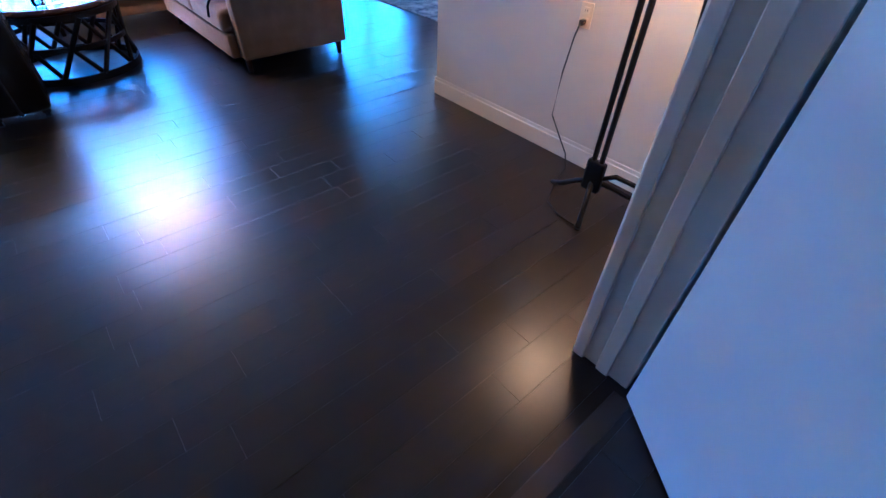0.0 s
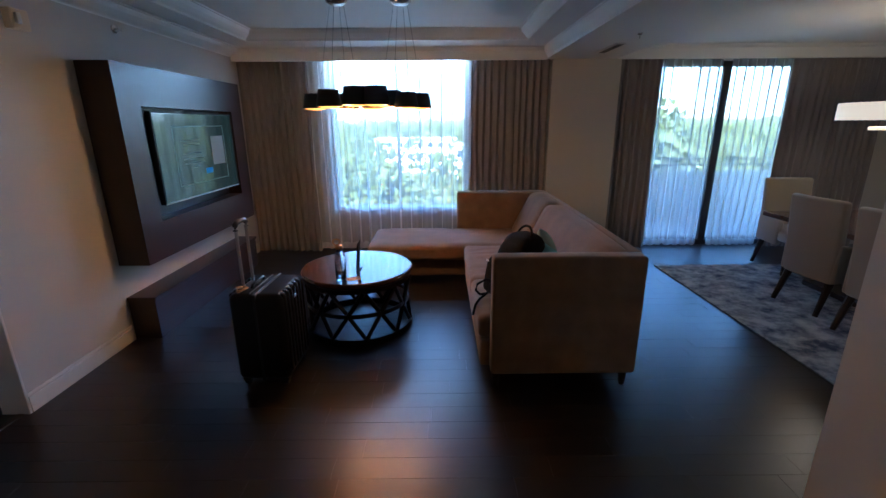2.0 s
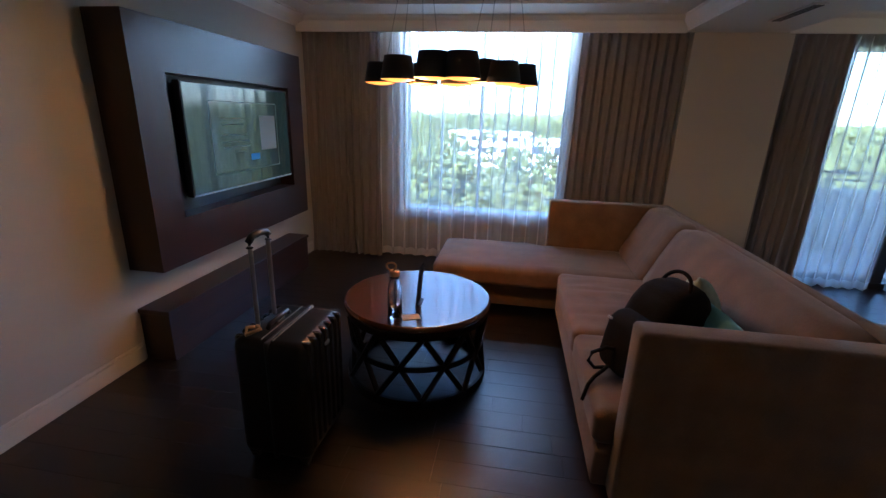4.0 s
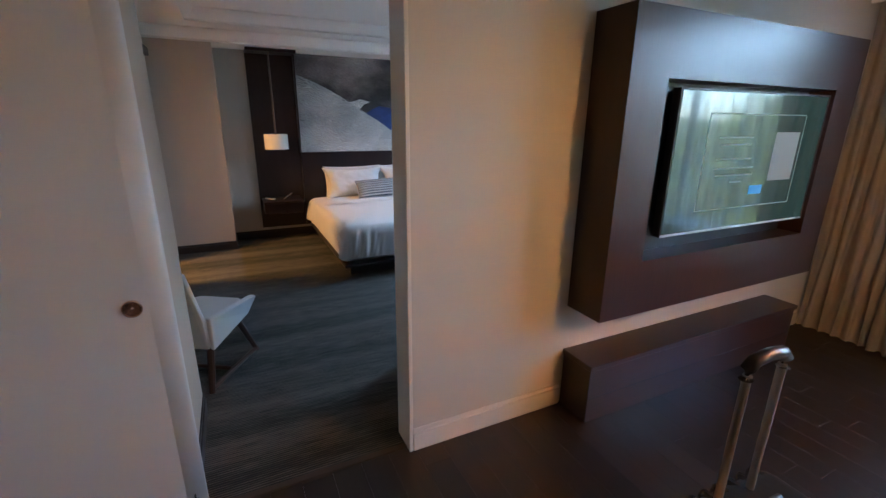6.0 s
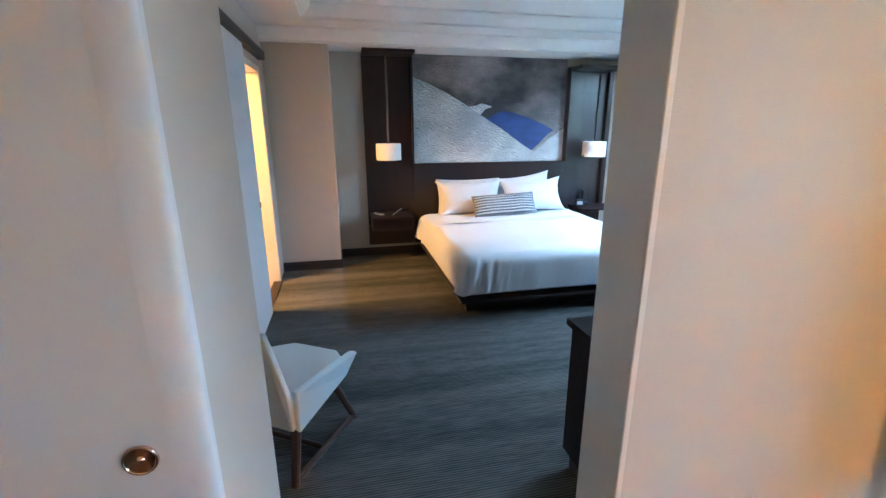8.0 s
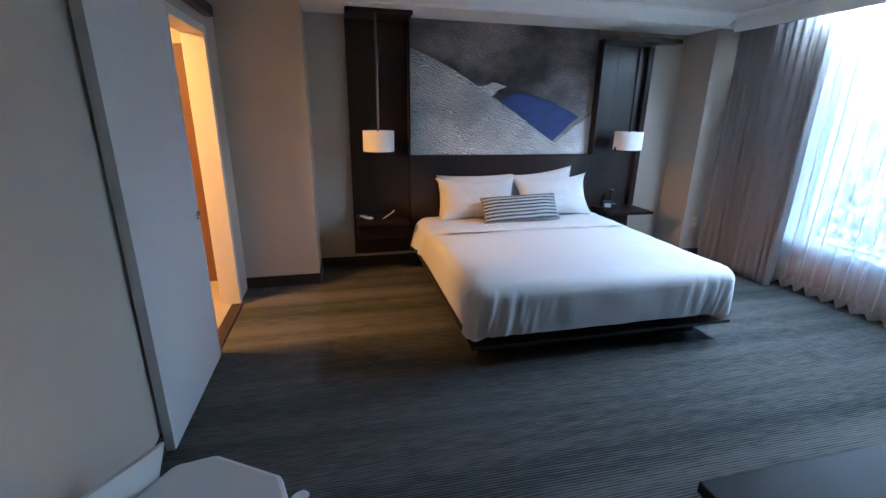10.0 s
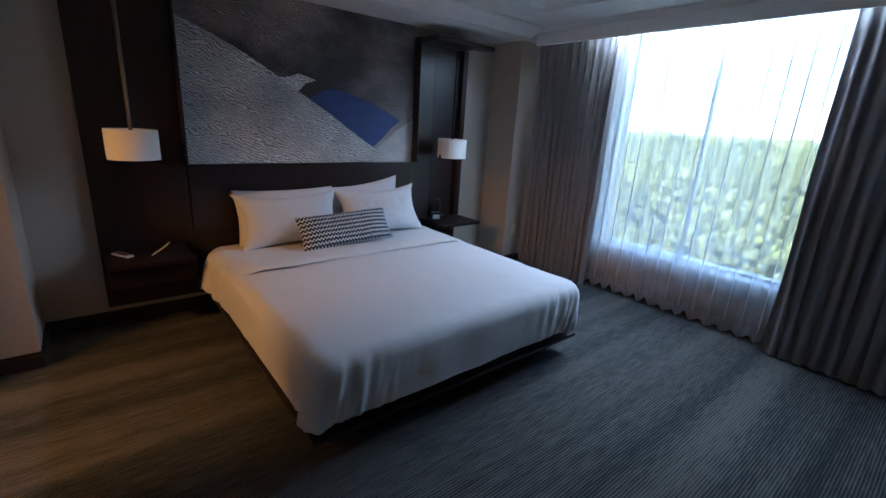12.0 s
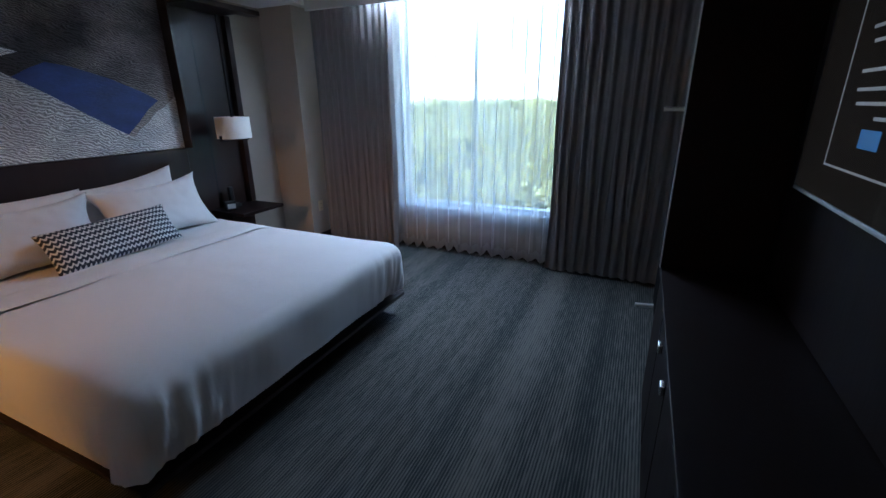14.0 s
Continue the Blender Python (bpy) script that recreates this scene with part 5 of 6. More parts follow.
def dining_lamp():
    ob = thing("dining_pendant", (4.235, 6.15, 1.67), "warm lit cream drum pendant over the dining table", "pendant lamp")
    part("lower_shade", turned([(0.16, -0.075), (0.16, -0.045), (0.156, -0.045), (0.156, -0.075), (0.16, -0.075)], 40), dining_glow, ob, "small glowing lower ring", True)
    part("shade", turned([(0.40, 0.01), (0.40, 0.155), (0.396, 0.155), (0.396, 0.01), (0.40, 0.01)], 48), dining_glow, ob, "glowing cream drum shade", True)
    part("rod", rod((0, 0, 0.15), (0, 0, 0.91), 0.008, 10), black_metal, ob)
    part("spider", box(-0.39, 0.39, -0.006, 0.006, 0.145, 0.155), black_metal, ob)
    part("canopy", turned([(0.0, 0.885), (0.06, 0.885), (0.065, 0.914), (0.0, 0.914)], 24), black_metal, ob)
    return ob


dining_lamp()


# ---- bedroom ----
def headboard():
    ob = thing("headboard_wall_unit", (BED_W + 0.003, 5.78, 0.0), "dark stained wooden headboard unit framing the large picture", "headboard")
    d = 0.045
    part("left_panel", box(0, d, 4.18 - 5.78, 4.765 - 5.78, 0.15, 2.432, 0.003, 1), headboard_wood, ob)
    part("right_panel", box(0, d, 6.79 - 5.78, 7.42 - 5.78, 0.15, 2.335, 0.003, 1), headboard_wood, ob)
    part("lower_panel", box(0, d + 0.01, 4.767 - 5.78, 6.788 - 5.78, 0.15, 1.165, 0.003, 1), headboard_wood, ob)
    part("left_return", box(d, d + 0.09, 4.748 - 5.78, 4.766 - 5.78, 1.17, 2.432, 0.002, 1), headboard_wood, ob)
    part("right_return", box(d, d + 0.09, 6.788 - 5.78, 6.806 - 5.78, 1.17, 2.335, 0.002, 1), headboard_wood, ob)
    for y in (4.47, 7.09):
        part("canopy_shelf", box(d, 0.36, y - 0.29 - 5.78, y + 0.29 - 5.78, 2.29 if y > 6 else 2.395, 2.332 if y > 6 else 2.43, 0.003, 1), headboard_wood, ob)
    part("right_fin", box(d, 0.10, 7.36 - 5.78, 7.42 - 5.78, 0.58, 2.288, 0.002, 1), headboard_wood, ob)
    part("canopy_arm", box(0.20, 0.33, 7.382 - 5.78, 7.56 - 5.78, 2.294, 2.334, 0.003, 1), headboard_wood, ob, "short arm reaching past the canopy")
    # thin black upright line on the right panel
    part("dark_strip", box(d - 0.001, d + 0.0015, 7.03 - 5.78, 7.045 - 5.78, 0.2, 2.23), black_plastic, ob)
    return ob


headboard()


def picture():
    y0, y1, z0, z1 = 4.77, 6.785, 1.17, 2.432
    x = BED_W + 0.004
    ob = thing("wall_picture", (x, y0, z0), "large abstract picture of grey hides and a deep blue field", "picture")
    W, H = y1 - y0, z1 - z0
    part("canvas", box(0, 0.032, 0, W, 0.0, H, 0.002, 1), art_dark, ob, "dark grey textured ground")

    def shape(nm, pts, lift, material, label):
        bm = bmesh.new()
        lo = [bm.verts.new((0.0325, u * W, v * H)) for u, v in pts]
        hi = [bm.verts.new((0.0325 + lift, u * W, v * H)) for u, v in pts]
        bm.faces.new(hi)
        for i in range(len(lo)):
            j = (i + 1) % len(lo)
            bm.faces.new((lo[i], lo[j], hi[j], hi[i]))
        bmesh.ops.recalc_face_normals(bm, faces=bm.faces)
        return part(nm, bm, material, ob, label)
    shape("blue_field", [(0.47, 0.42), (0.52, 0.465), (0.57, 0.50), (0.64, 0.485), (0.75, 0.435), (0.86, 0.365), (0.925, 0.31), (0.88, 0.26), (0.83, 0.18), (0.78, 0.11), (0.70, 0.18), (0.60, 0.28), (0.53, 0.35)], 0.003, art_blue, "deep blue field")
    slope = [(0.0, 0.0), (0.88, 0.0), (0.86, 0.03), (0.80, 0.09), (0.73, 0.155), (0.64, 0.25), (0.55, 0.345), (0.47, 0.42), (0.40, 0.485), (0.31, 0.575), (0.22, 0.655), (0.12, 0.73), (0.0, 0.80)]
    shape("light_slope", slope, 0.005, art_light, "light grey hide-like slope")
    shape("pale_wedge", [(0.35, 0.535), (0.39, 0.545), (0.43, 0.57), (0.46, 0.56), (0.505, 0.54), (0.46, 0.515), (0.425, 0.46), (0.40, 0.485)], 0.004, art_white, "small pale wedge")
    shape("white_ridge", [(0.80, 0.09), (0.83, 0.14), (0.87, 0.18), (0.90, 0.235), (0.94, 0.265), (1.0, 0.335), (1.0, 0.0), (0.885, 0.0), (0.86, 0.03)], 0.004, art_white, "pale ridge in the corner")
    return ob


picture()


def hanging_lamp(y):
    ob = thing("bedside_lamp", (-6.60, y, 1.235), "white drum bedside lamp hung on a dark bronze rod, unlit", "lamp", "bedside lamps")
    part("shade", turned([(0.145, 0.0), (0.145, 0.185), (0.142, 0.185), (0.142, 0.0), (0.145, 0.0)], 40), shade_white, ob, "white cloth drum shade", True)
    part("diffuser", turned([(0.0, 0.012), (0.140, 0.012), (0.140, 0.016), (0.0, 0.016)], 32), shade_white, ob)
    part("rod", rod((0, 0, 0.02), (0, 0, 1.17 if y < 6 else 1.0), 0.011, 14), bronze_rod if y < 6 else black_metal, ob, "dark hanging rod")
    for s in (-1, 1):
        part("bracket", box(-0.012, 0.012, s * 0.148 - 0.006, s * 0.148 + 0.006, -0.02, 0.03, 0.002, 1), black_metal, ob)
    part("crossbar", box(-0.010, 0.010, -0.15, 0.15, -0.022, -0.010, 0.002, 1), black_metal, ob)
    return ob


hanging_lamp(4.435)
hanging_lamp(7.085)


def night_shelf(y0, y1, label, drawer=True):
    ob = thing("nightstand", (-6.872, (y0 + y1) / 2, 0.30), label, "nightstand")
    w = (y1 - y0) / 2
    part("top", box(0.0, 0.42, -w, w, 0.245, 0.275, 0.003, 1), bed_laminate, ob)
    if drawer:
        part("drawer", box(0.0, 0.36, -w + 0.01, w - 0.01, 0.10, 0.243, 0.003, 1), bed_laminate, ob, "drawer front without a handle")
    else:
        part("bracket", prism([(0.0, -w + 0.02), (0.20, -w + 0.02), (0.20, -w + 0.06), (0.0, -w + 0.06)], 0.13, 0.243), bed_laminate, ob, "hidden bracket under the shelf")
    return ob


night_shelf(4.20, 4.70, "dark wooden wall-hung nightstand beside the bed with cards on it")
night_shelf(6.92, 7.42, "dark wooden wall-hung nightstand with a clock, beside the curtains", False)
for (x, y, rz, w, d, m, lab) in ((-6.70, 4.30, 30, 0.16, 0.05, paper, "white folded card on the nightstand"), (-6.63, 4.52, 70, 0.12, 0.09, paper, "printed white card propped on the nightstand")):
    c = thing("nightstand_card", (x, y, 0.576), lab, "card", turn=rz)
    if d > 0.06:
        c.matrix_world = pose(x, y, 0.612, 0, -36, rz)
    part("sheet", box(-w / 2, w / 2, -d / 2, d / 2, 0, 0.012 if d < 0.06 else 0.006, 0.001, 1), m, c)
    part("print", box(-w / 3, w / 3, -d / 4, d / 4, 0.0125 if d < 0.06 else 0.0065, 0.0135 if d < 0.06 else 0.0075), black_plastic, c, "dark printed block")
ck = thing("alarm_clock", (-6.70, 7.00, 0.576), "small black alarm clock on the nightstand", "clock", turn=-25)
part("body", box(-0.04, 0.04, -0.05, 0.05, 0, 0.085, 0.01, 2), black_plastic, ck)
part("display", box(0.0405, 0.042, -0.035, 0.035, 0.02, 0.065), alu, ck, "dim grey display")
# stands for a tall dark bottle, though built in a telephone's shape
ph = thing("telephone", (-6.78, 7.10, 0.576), "tall dark bottle beside the clock, built from two black blocks", "telephone")
part("base", box(-0.06, 0.06, -0.05, 0.05, 0, 0.04, 0.008, 2), black_plastic, ph)
part("bottle_block", box(-0.03, 0.01, -0.025, 0.025, 0.042, 0.20, 0.012, 2), black_plastic, ph)


def bed():
    ox, oy = -5.79, 5.79
    ob = thing("bed", (ox, oy, 0.0), "king bed with a smooth white duvet on a dark floating platform", "bed")
    L0, L1, W2 = -6.86 - ox, -4.735 - ox, 1.015
    part("platform", box(L0, L1, -W2 + 0.045, W2, 0.138, 0.165, 0.005, 2), headboard_wood, ob, "thin dark platform edge")
    part("plinth", box(L0 + 0.02, L1 - 0.17, -W2 + 0.14, W2 - 0.14, 0.0, 0.136, 0.004, 1), dark_base, ob, "recessed dark plinth")
    part("mattress", box(L0 + 0.02, L1 - 0.08, -W2 + 0.05, W2 - 0.05, 0.167, 0.50, 0.05, 3), linen, ob)

    def rounded(u, hx, hy, r):
        """Point and outward normal on a rounded rectangle, u from 0 to 1."""
        sx, sy = hx - r, hy - r
        per = 4 * (sx + sy) + 2 * math.pi * r
        s = (u % 1.0) * per
        segs = [(2 * sy, "l", (sx + r, -sy), (0, 1), 0), (math.pi * r / 2, "a", (sx, sy), None, 0), (2 * sx, "l", (sx, sy + r), (-1, 0), 90), (math.pi * r / 2, "a", (-sx, sy), None, 90), (2 * sy, "l", (-sx - r, sy), (0, -1), 180), (math.pi * r / 2, "a", (-sx, -sy), None, 180), (2 * sx, "l", (-sx, -sy - r), (1, 0), 270), (math.pi * r / 2, "a", (sx, -sy), None, 270)]
        for ln, kind, p, dr, ang in segs:
            if s <= ln:
                if kind == "l":
                    a = radians(ang)
                    return Vector((p[0] + dr[0] * s, p[1] + dr[1] * s, 0)), Vector((math.cos(a), math.sin(a), 0)), 0.0
                a = radians(ang) + s / r
                return Vector((p[0] + r * math.cos(a), p[1] + r * math.sin(a), 0)), Vector((math.cos(a), math.sin(a), 0)), math.sin(2 * (s / r))
            s -= ln
        return Vector((sx + r, -sy, 0)), Vector((1, 0, 0)), 0.0

    def drape_cover(hx, hy, r, cx, top, side, n=560, folds=0.012, seed=0, flare=0.0):
        bm = bmesh.new()
        rings = []
        for k in range(9):
            f = 0.12 + 0.80 * k / 8
            row = []
            for i in range(n):
                p, nr, c = rounded(i / n, hx * f + 0.0, hy * f, r * f)
                z = top + 0.010 * noise.noise(Vector((p.x * 2.2, p.y * 2.2, seed))) + 0.004 * noise.noise(Vector((p.x * 7, p.y * 7, seed))) + 0.012 * (1 - f)
                row.append(bm.verts.new((cx + p.x, p.y, z)))
            rings.append(row)
        for k in range(1, 15):
            t = k / 14
            row = []
            for i in range(n):
                p, nr, c = rounded(i / n, hx, hy, r)
                a = min(1.0, t * 2.6)
                bulge = math.sin(a * math.pi / 2)
                drop = (1 - math.cos(a * math.pi / 2)) * 0.085 + max(0.0, t - 1 / 2.6) * (side - 0.085) / (1 - 1 / 2.6)
                base = p - nr * (hx * 0.08) * (1 - bulge)
                corner = max(0.0, c) ** 0.7
                away = math.hypot(abs(p.x) - hx, abs(p.y) - hy)
                gather = math.exp(-(away / 0.30) ** 2)
                arc = i / n * 4 * (hx + hy)
                crease = noise.noise(Vector((arc * 15, seed, t * 0.8))) + 0.8 * noise.noise(Vector((arc * 34 + t * 2, seed, t * 1.1)))
                wav = crease * (0.10 + 2.3 * gather) + 1.2 * noise.noise(Vector((p.x * 4, p.y * 4, t * 2 + seed)))
                base = base + nr * (folds * wav * t + 0.03 * t * (1 - t) * 2 + 0.016 * corner * t)
                base.z = top - drop - 0.018 * corner * t + 0.012 * (1 - t) * noise.noise(Vector((p.x * 3, p.y * 3, seed)))
                if flare and p.x < -0.25 * hx:
                    f2 = min(1.0, (-0.25 * hx - p.x) / (0.7 * hx))
                    base.y += math.copysign(flare * f2 * f2 * t, p.y)
                    base.z += 0.07 * f2 * f2 * t
                row.append(bm.verts.new((cx + base.x, base.y, base.z)))
            rings.append(row)
        c0 = bm.verts.new((cx, 0, top + 0.012))
        for i in range(n):
            bm.faces.new((c0, rings[0][i], rings[0][(i + 1) % n]))
        for a, b2 in zip(rings, rings[1:]):
            for i in range(n):
                bm.faces.new((a[i], b2[i], b2[(i + 1) % n], a[(i + 1) % n]))
        bmesh.ops.recalc_face_normals(bm, faces=bm.faces)
        return bm
    part("fitted_sheet", drape_cover(1.005, 0.945, 0.10, -0.04, 0.545, 0.31, seed=4, folds=0.006), linen, ob, "white sheet under the pillows", True)
    part("duvet", drape_cover(0.955, 0.975, 0.09, 0.120, 0.572, 0.335, seed=1, folds=0.015, flare=0.075), linen, ob, "smooth white duvet hanging over the platform", True)
    # turned-down sheet band across the bed
    bm = bmesh.new()
    rows = []
    for j in range(7):
        row = []
        for i in range(61):
            v = -1.0 + 2.0 * i / 60
            y = v * 0.97
            sag = 0.05 * max(0.0, abs(v) - 0.86) / 0.14
            x = -0.36 + 0.22 * j / 6 + 0.012 * noise.noise(Vector((y * 3, j * 0.2, 7)))
            z = 0.600 + 0.006 * math.sin(math.pi * j / 6) - sag + 0.004 * noise.noise(Vector((y * 5, j, 3)))
            row.append(bm.verts.new((x, y, z - (0.012 if j in (0, 6) else 0))))
        rows.append(row)
    for a, b2 in zip(rows, rows[1:]):
        for i in range(60):
            bm.faces.new((a[i], a[i + 1], b2[i + 1], b2[i]))
    bmesh.ops.recalc_face_normals(bm, faces=bm.faces)
    part("turned_down_sheet", bm, linen, ob, "turned-down band of white sheet", True)
    return ob


bed()
G = "white bed pillows"
pillow("pillow", (-6.72, 5.45, 0.76), (72, 0, 90), 0.84, 0.45, 0.15, linen, "white pillow leaning on the headboard", "pillow", G, 11)
pillow("pillow", (-6.73, 6.15, 0.785), (74, -6, 90), 0.86, 0.47, 0.15, linen, "white pillow leaning on the headboard", "pillow", G, 12, 0.12)
pillow("pillow", (-6.56, 5.42, 0.755), (63, 0, 90), 0.86, 0.47, 0.20, linen, "front white pillow leaning on another pillow", "pillow", G, 13, 0.17)
pillow("pillow", (-6.56, 6.24, 0.76), (63, -2, 90), 0.86, 0.48, 0.20, linen, "front white pillow leaning on another pillow", "pillow", G, 14, 0.17)
pillow("accent_pillow", (-6.32, 5.78, 0.700), (57, -2, 91), 0.80, 0.285, 0.13, scallop, "navy and white scalloped accent pillow against the white pillows", "pillow", "", 15, 0.04)


def shell_chair():
    ob = thing("shell_chair", (-3.51, 3.55, 0.0), "pale grey leather shell chair on an angled walnut frame", "chair", turn=58)
    # faces its own +y; the shell is folded from flat panels
    def panel(nm, pts, thick, label=""):
        """A flat panel over the 3D corner points, thickened along its normal."""
        bm = bmesh.new()
        vs = [Vector(p) for p in pts]
        nrm = (vs[1] - vs[0]).cross(vs[2] - vs[1]).normalized() * thick
        lo, hi = [bm.verts.new(v) for v in vs], [bm.verts.new(v + nrm) for v in vs]
        bm.faces.new(lo[::-1])
        bm.faces.new(hi)
        for i in range(len(vs)):
            j = (i + 1) % len(vs)
            bm.faces.new((lo[i], lo[j], hi[j], hi[i]))
        bmesh.ops.recalc_face_normals(bm, faces=bm.faces)
        bmesh.ops.bevel(bm, geom=bm.edges[:], offset=0.008, segments=2, affect="EDGES", profile=0.5)
        return part(nm, bm, shell_grey, ob, label)
    seat = prism([(-0.24, -0.22), (0.24, -0.22), (0.245, 0.20), (0.14, 0.29), (-0.14, 0.29), (-0.245, 0.20)], 0.335, 0.40, 0.018)
    part("seat", seat, shell_grey, ob, "flat upholstered seat with cut corners")
    panel("backrest", [(-0.26, -0.23, 0.30), (0.26, -0.23, 0.30), (0.27, -0.26, 0.50), (0.235, -0.32, 0.80), (-0.235, -0.32, 0.80), (-0.27, -0.26, 0.50)], 0.03)
    panel("wing", [(0.252, -0.24, 0.29), (0.252, 0.15, 0.355), (0.285, 0.22, 0.46), (0.27, 0.19, 0.465), (0.262, -0.25, 0.50)], 0.03, "folded side wing")
    panel("wing", [(-0.282, -0.24, 0.29), (-0.282, 0.15, 0.355), (-0.315, 0.22, 0.46), (-0.30, 0.19, 0.465), (-0.292, -0.25, 0.50)], 0.03, "folded side wing")
    for s in (-1, 1):
        part("front_leg", rod((s * 0.215, 0.10, 0.345), (s * 0.235, 0.27, 0.0), 0.022, 8, 0.017), leg_walnut, ob)
        part("rear_leg", rod((s * 0.235, -0.20, 0.335), (s * 0.24, -0.26, 0.0), 0.024, 8, 0.018), leg_walnut, ob)
        part("side_rail", rod((s * 0.237, 0.255, 0.022), (s * 0.238, -0.245, 0.022), 0.016, 8), leg_walnut, ob)
    part("cross_rail", rod((-0.22, -0.02, 0.024), (0.22, -0.02, 0.024), 0.014, 8), leg_walnut, ob)
    return ob


shell_chair()


# dresser, television panel and open wardrobe on the wall opposite the bed
def dresser():
    ob = thing("dresser", (BED_E - 0.003, 5.68, 0.0), "long dark wooden dresser under the bedroom television", "dresser")
    D = -0.715
    part("body", box(D + 0.02, 0, -0.80, 0.80, 0.08, 0.725, 0.003, 1), bed_laminate, ob)
    part("top", box(D, 0, -0.82, 0.82, 0.727, 0.76, 0.003, 2), bed_laminate, ob)
    part("plinth", box(D + 0.06, 0, -0.78, 0.78, 0.0, 0.078), dark_base, ob)
    for y, hy in ((-0.445, -0.205), (-0.005, 0.05), (0.435, 0.30)):
        dr = part("door", box(D + 0.002, D + 0.019, y - 0.212, y + 0.212, 0.10, 0.722, 0.003, 1), bed_laminate, ob)
        if hy < 0.2:
            part("handle", box(D - 0.012, D + 0.002, hy - 0.02, hy + 0.02, 0.665, 0.70, 0.003, 1), chrome, dr, "short chrome pull")
    return ob


dresser()
bp = thing("bedroom_television_panel", (BED_E - 0.003, 5.62, 0.763), "dark wooden wall panel behind the bedroom television", "wall panel")
part("panel", box(-0.30, 0, -0.75, 0.75, 0, 1.67, 0.003, 1), bed_laminate, bp)
part("end_fin", box(-0.715, 0, 0.752, 0.775, 0.0, 1.67, 0.003, 1), bed_laminate, bp, "tall dark end fin with a pale edge strip")
part("edge_strip", box(-0.721, -0.7155, 0.752, 0.775, 0.0, 1.67, 0.001, 1), alu, bp, "pale metal edge strip")
television((BED_E - 0.355, 5.48, 1.225), 180, 1.23, 0.70, "switched-on bedroom television with a dark page on it", screen_page, screen_ink, 0.24)


def wardrobe():
    ob = thing("open_wardrobe", (BED_E - 0.003, 7.15, 0.0), "dark open wardrobe niche with a chrome rail", "wardrobe")
    part("back", box(-0.02, 0, -0.72, 0.62, 0.0, 2.38, 0.0), bed_laminate, ob)
    part("far_side", box(-0.50, -0.021, 0.60, 0.62, 0.0, 2.38, 0.002, 1), bed_laminate, ob)
    part("top", box(-0.50, -0.021, -0.72, 0.60, 2.36, 2.38, 0.002, 1), bed_laminate, ob)
    part("shelf", box(-0.50, -0.021, -0.72, 0.60, 1.62, 1.645, 0.002, 1), bed_laminate, ob)
    part("rail", rod((-0.28, -0.72, 1.54), (-0.28, 0.60, 1.54), 0.012, 12), chrome, ob, "chrome hanging rail")
    return ob


wardrobe()


def ironing_board():
    ob = thing("ironing_board", (-2.92, 7.38, 0.0), "folded ironing board with a dark cover standing in the wardrobe", "ironing board")
    bm = prism([(-0.02, -0.17), (0.02, -0.17), (0.02, 0.17), (-0.02, 0.17)], 0.12, 1.38)
    bmesh.ops.subdivide_edges(bm, edges=bm.edges[:], cuts=5, use_grid_fill=True)
    warp(bm, lambda c: Vector((c.x - 0.06, c.y * (1.0 if c.z < 1.0 else max(0.35, 1 - ((c.z - 1.0) / 0.38) ** 2 * 0.65)), c.z)))
    part("board", bm, backpack_cloth, ob, "dark cloth cover")
    for z, w in ((0.115, 0.20), (1.475, 0.19)):
        part("foot_bar", rod((-0.20, -w * 0.1, z), (0.02, w * 0.1, z), 0.014, 12), white_plastic, ob, "white capped foot bar")
    part("leg", rod((-0.02, 0.0, 0.0), (-0.02, 0, 1.475), 0.011, 10), alu, ob)
    part("hook", tube([(-0.02, 0.0, 1.44), (-0.06, 0, 1.55), (-0.03, 0, 1.63), (0.0, 0, 1.56)], 0.006), chrome, ob, "", True)
    return ob


ironing_board()
wall_plate("wall_outlet", (-6.46, 8.06, 0.42), "pale wall outlet low beside the bedroom curtains", "outlet", True).matrix_world = pose(-6.494, 8.02, 0.42, 0, 0, 180)


# ---- balcony and outdoors ----
built("balcony_floor", box(2.2, 6.6, OUT_Y + 0.12, 10.1, -0.22, -0.03), stone_white, "pale concrete balcony floor", "floor")
bal = thing("balcony_parapet", (4.4, 10.0, -0.03), "pale balcony parapet with a dark metal rail on top", "balcony")
part("panel", box(-2.2, 2.2, -0.06, 0.06, 0, 0.86, 0.01, 2), stone_white, bal)
for z in (0.98, 1.08):
    part("rail", rod((-2.2, 0, z), (2.2, 0, z), 0.018, 10), alu_dark, bal)
for k in range(5):
    part("post", rod((-2.1 + 1.05 * k, 0, 0.86), (-2.1 + 1.05 * k, 0, 1.08), 0.014, 8), alu_dark, bal)
built("balcony_soffit", box(2.2, 6.6, OUT_Y + 0.12, 10.1, 2.56, 2.75), stone_white, "pale underside of the balcony above", "ceiling")
built("outer_roof", box(BED_W - 0.4, DIN_E + 0.4, -1.6, OUT_Y + 0.2, 2.80, 3.05), facade, "flat slab over the suite", "roof")
built("ground", box(-3000, 3000, -3000, 3000, -16.5, -16.0), meadow, "wide sunlit meadow ground far below the windows", "ground")


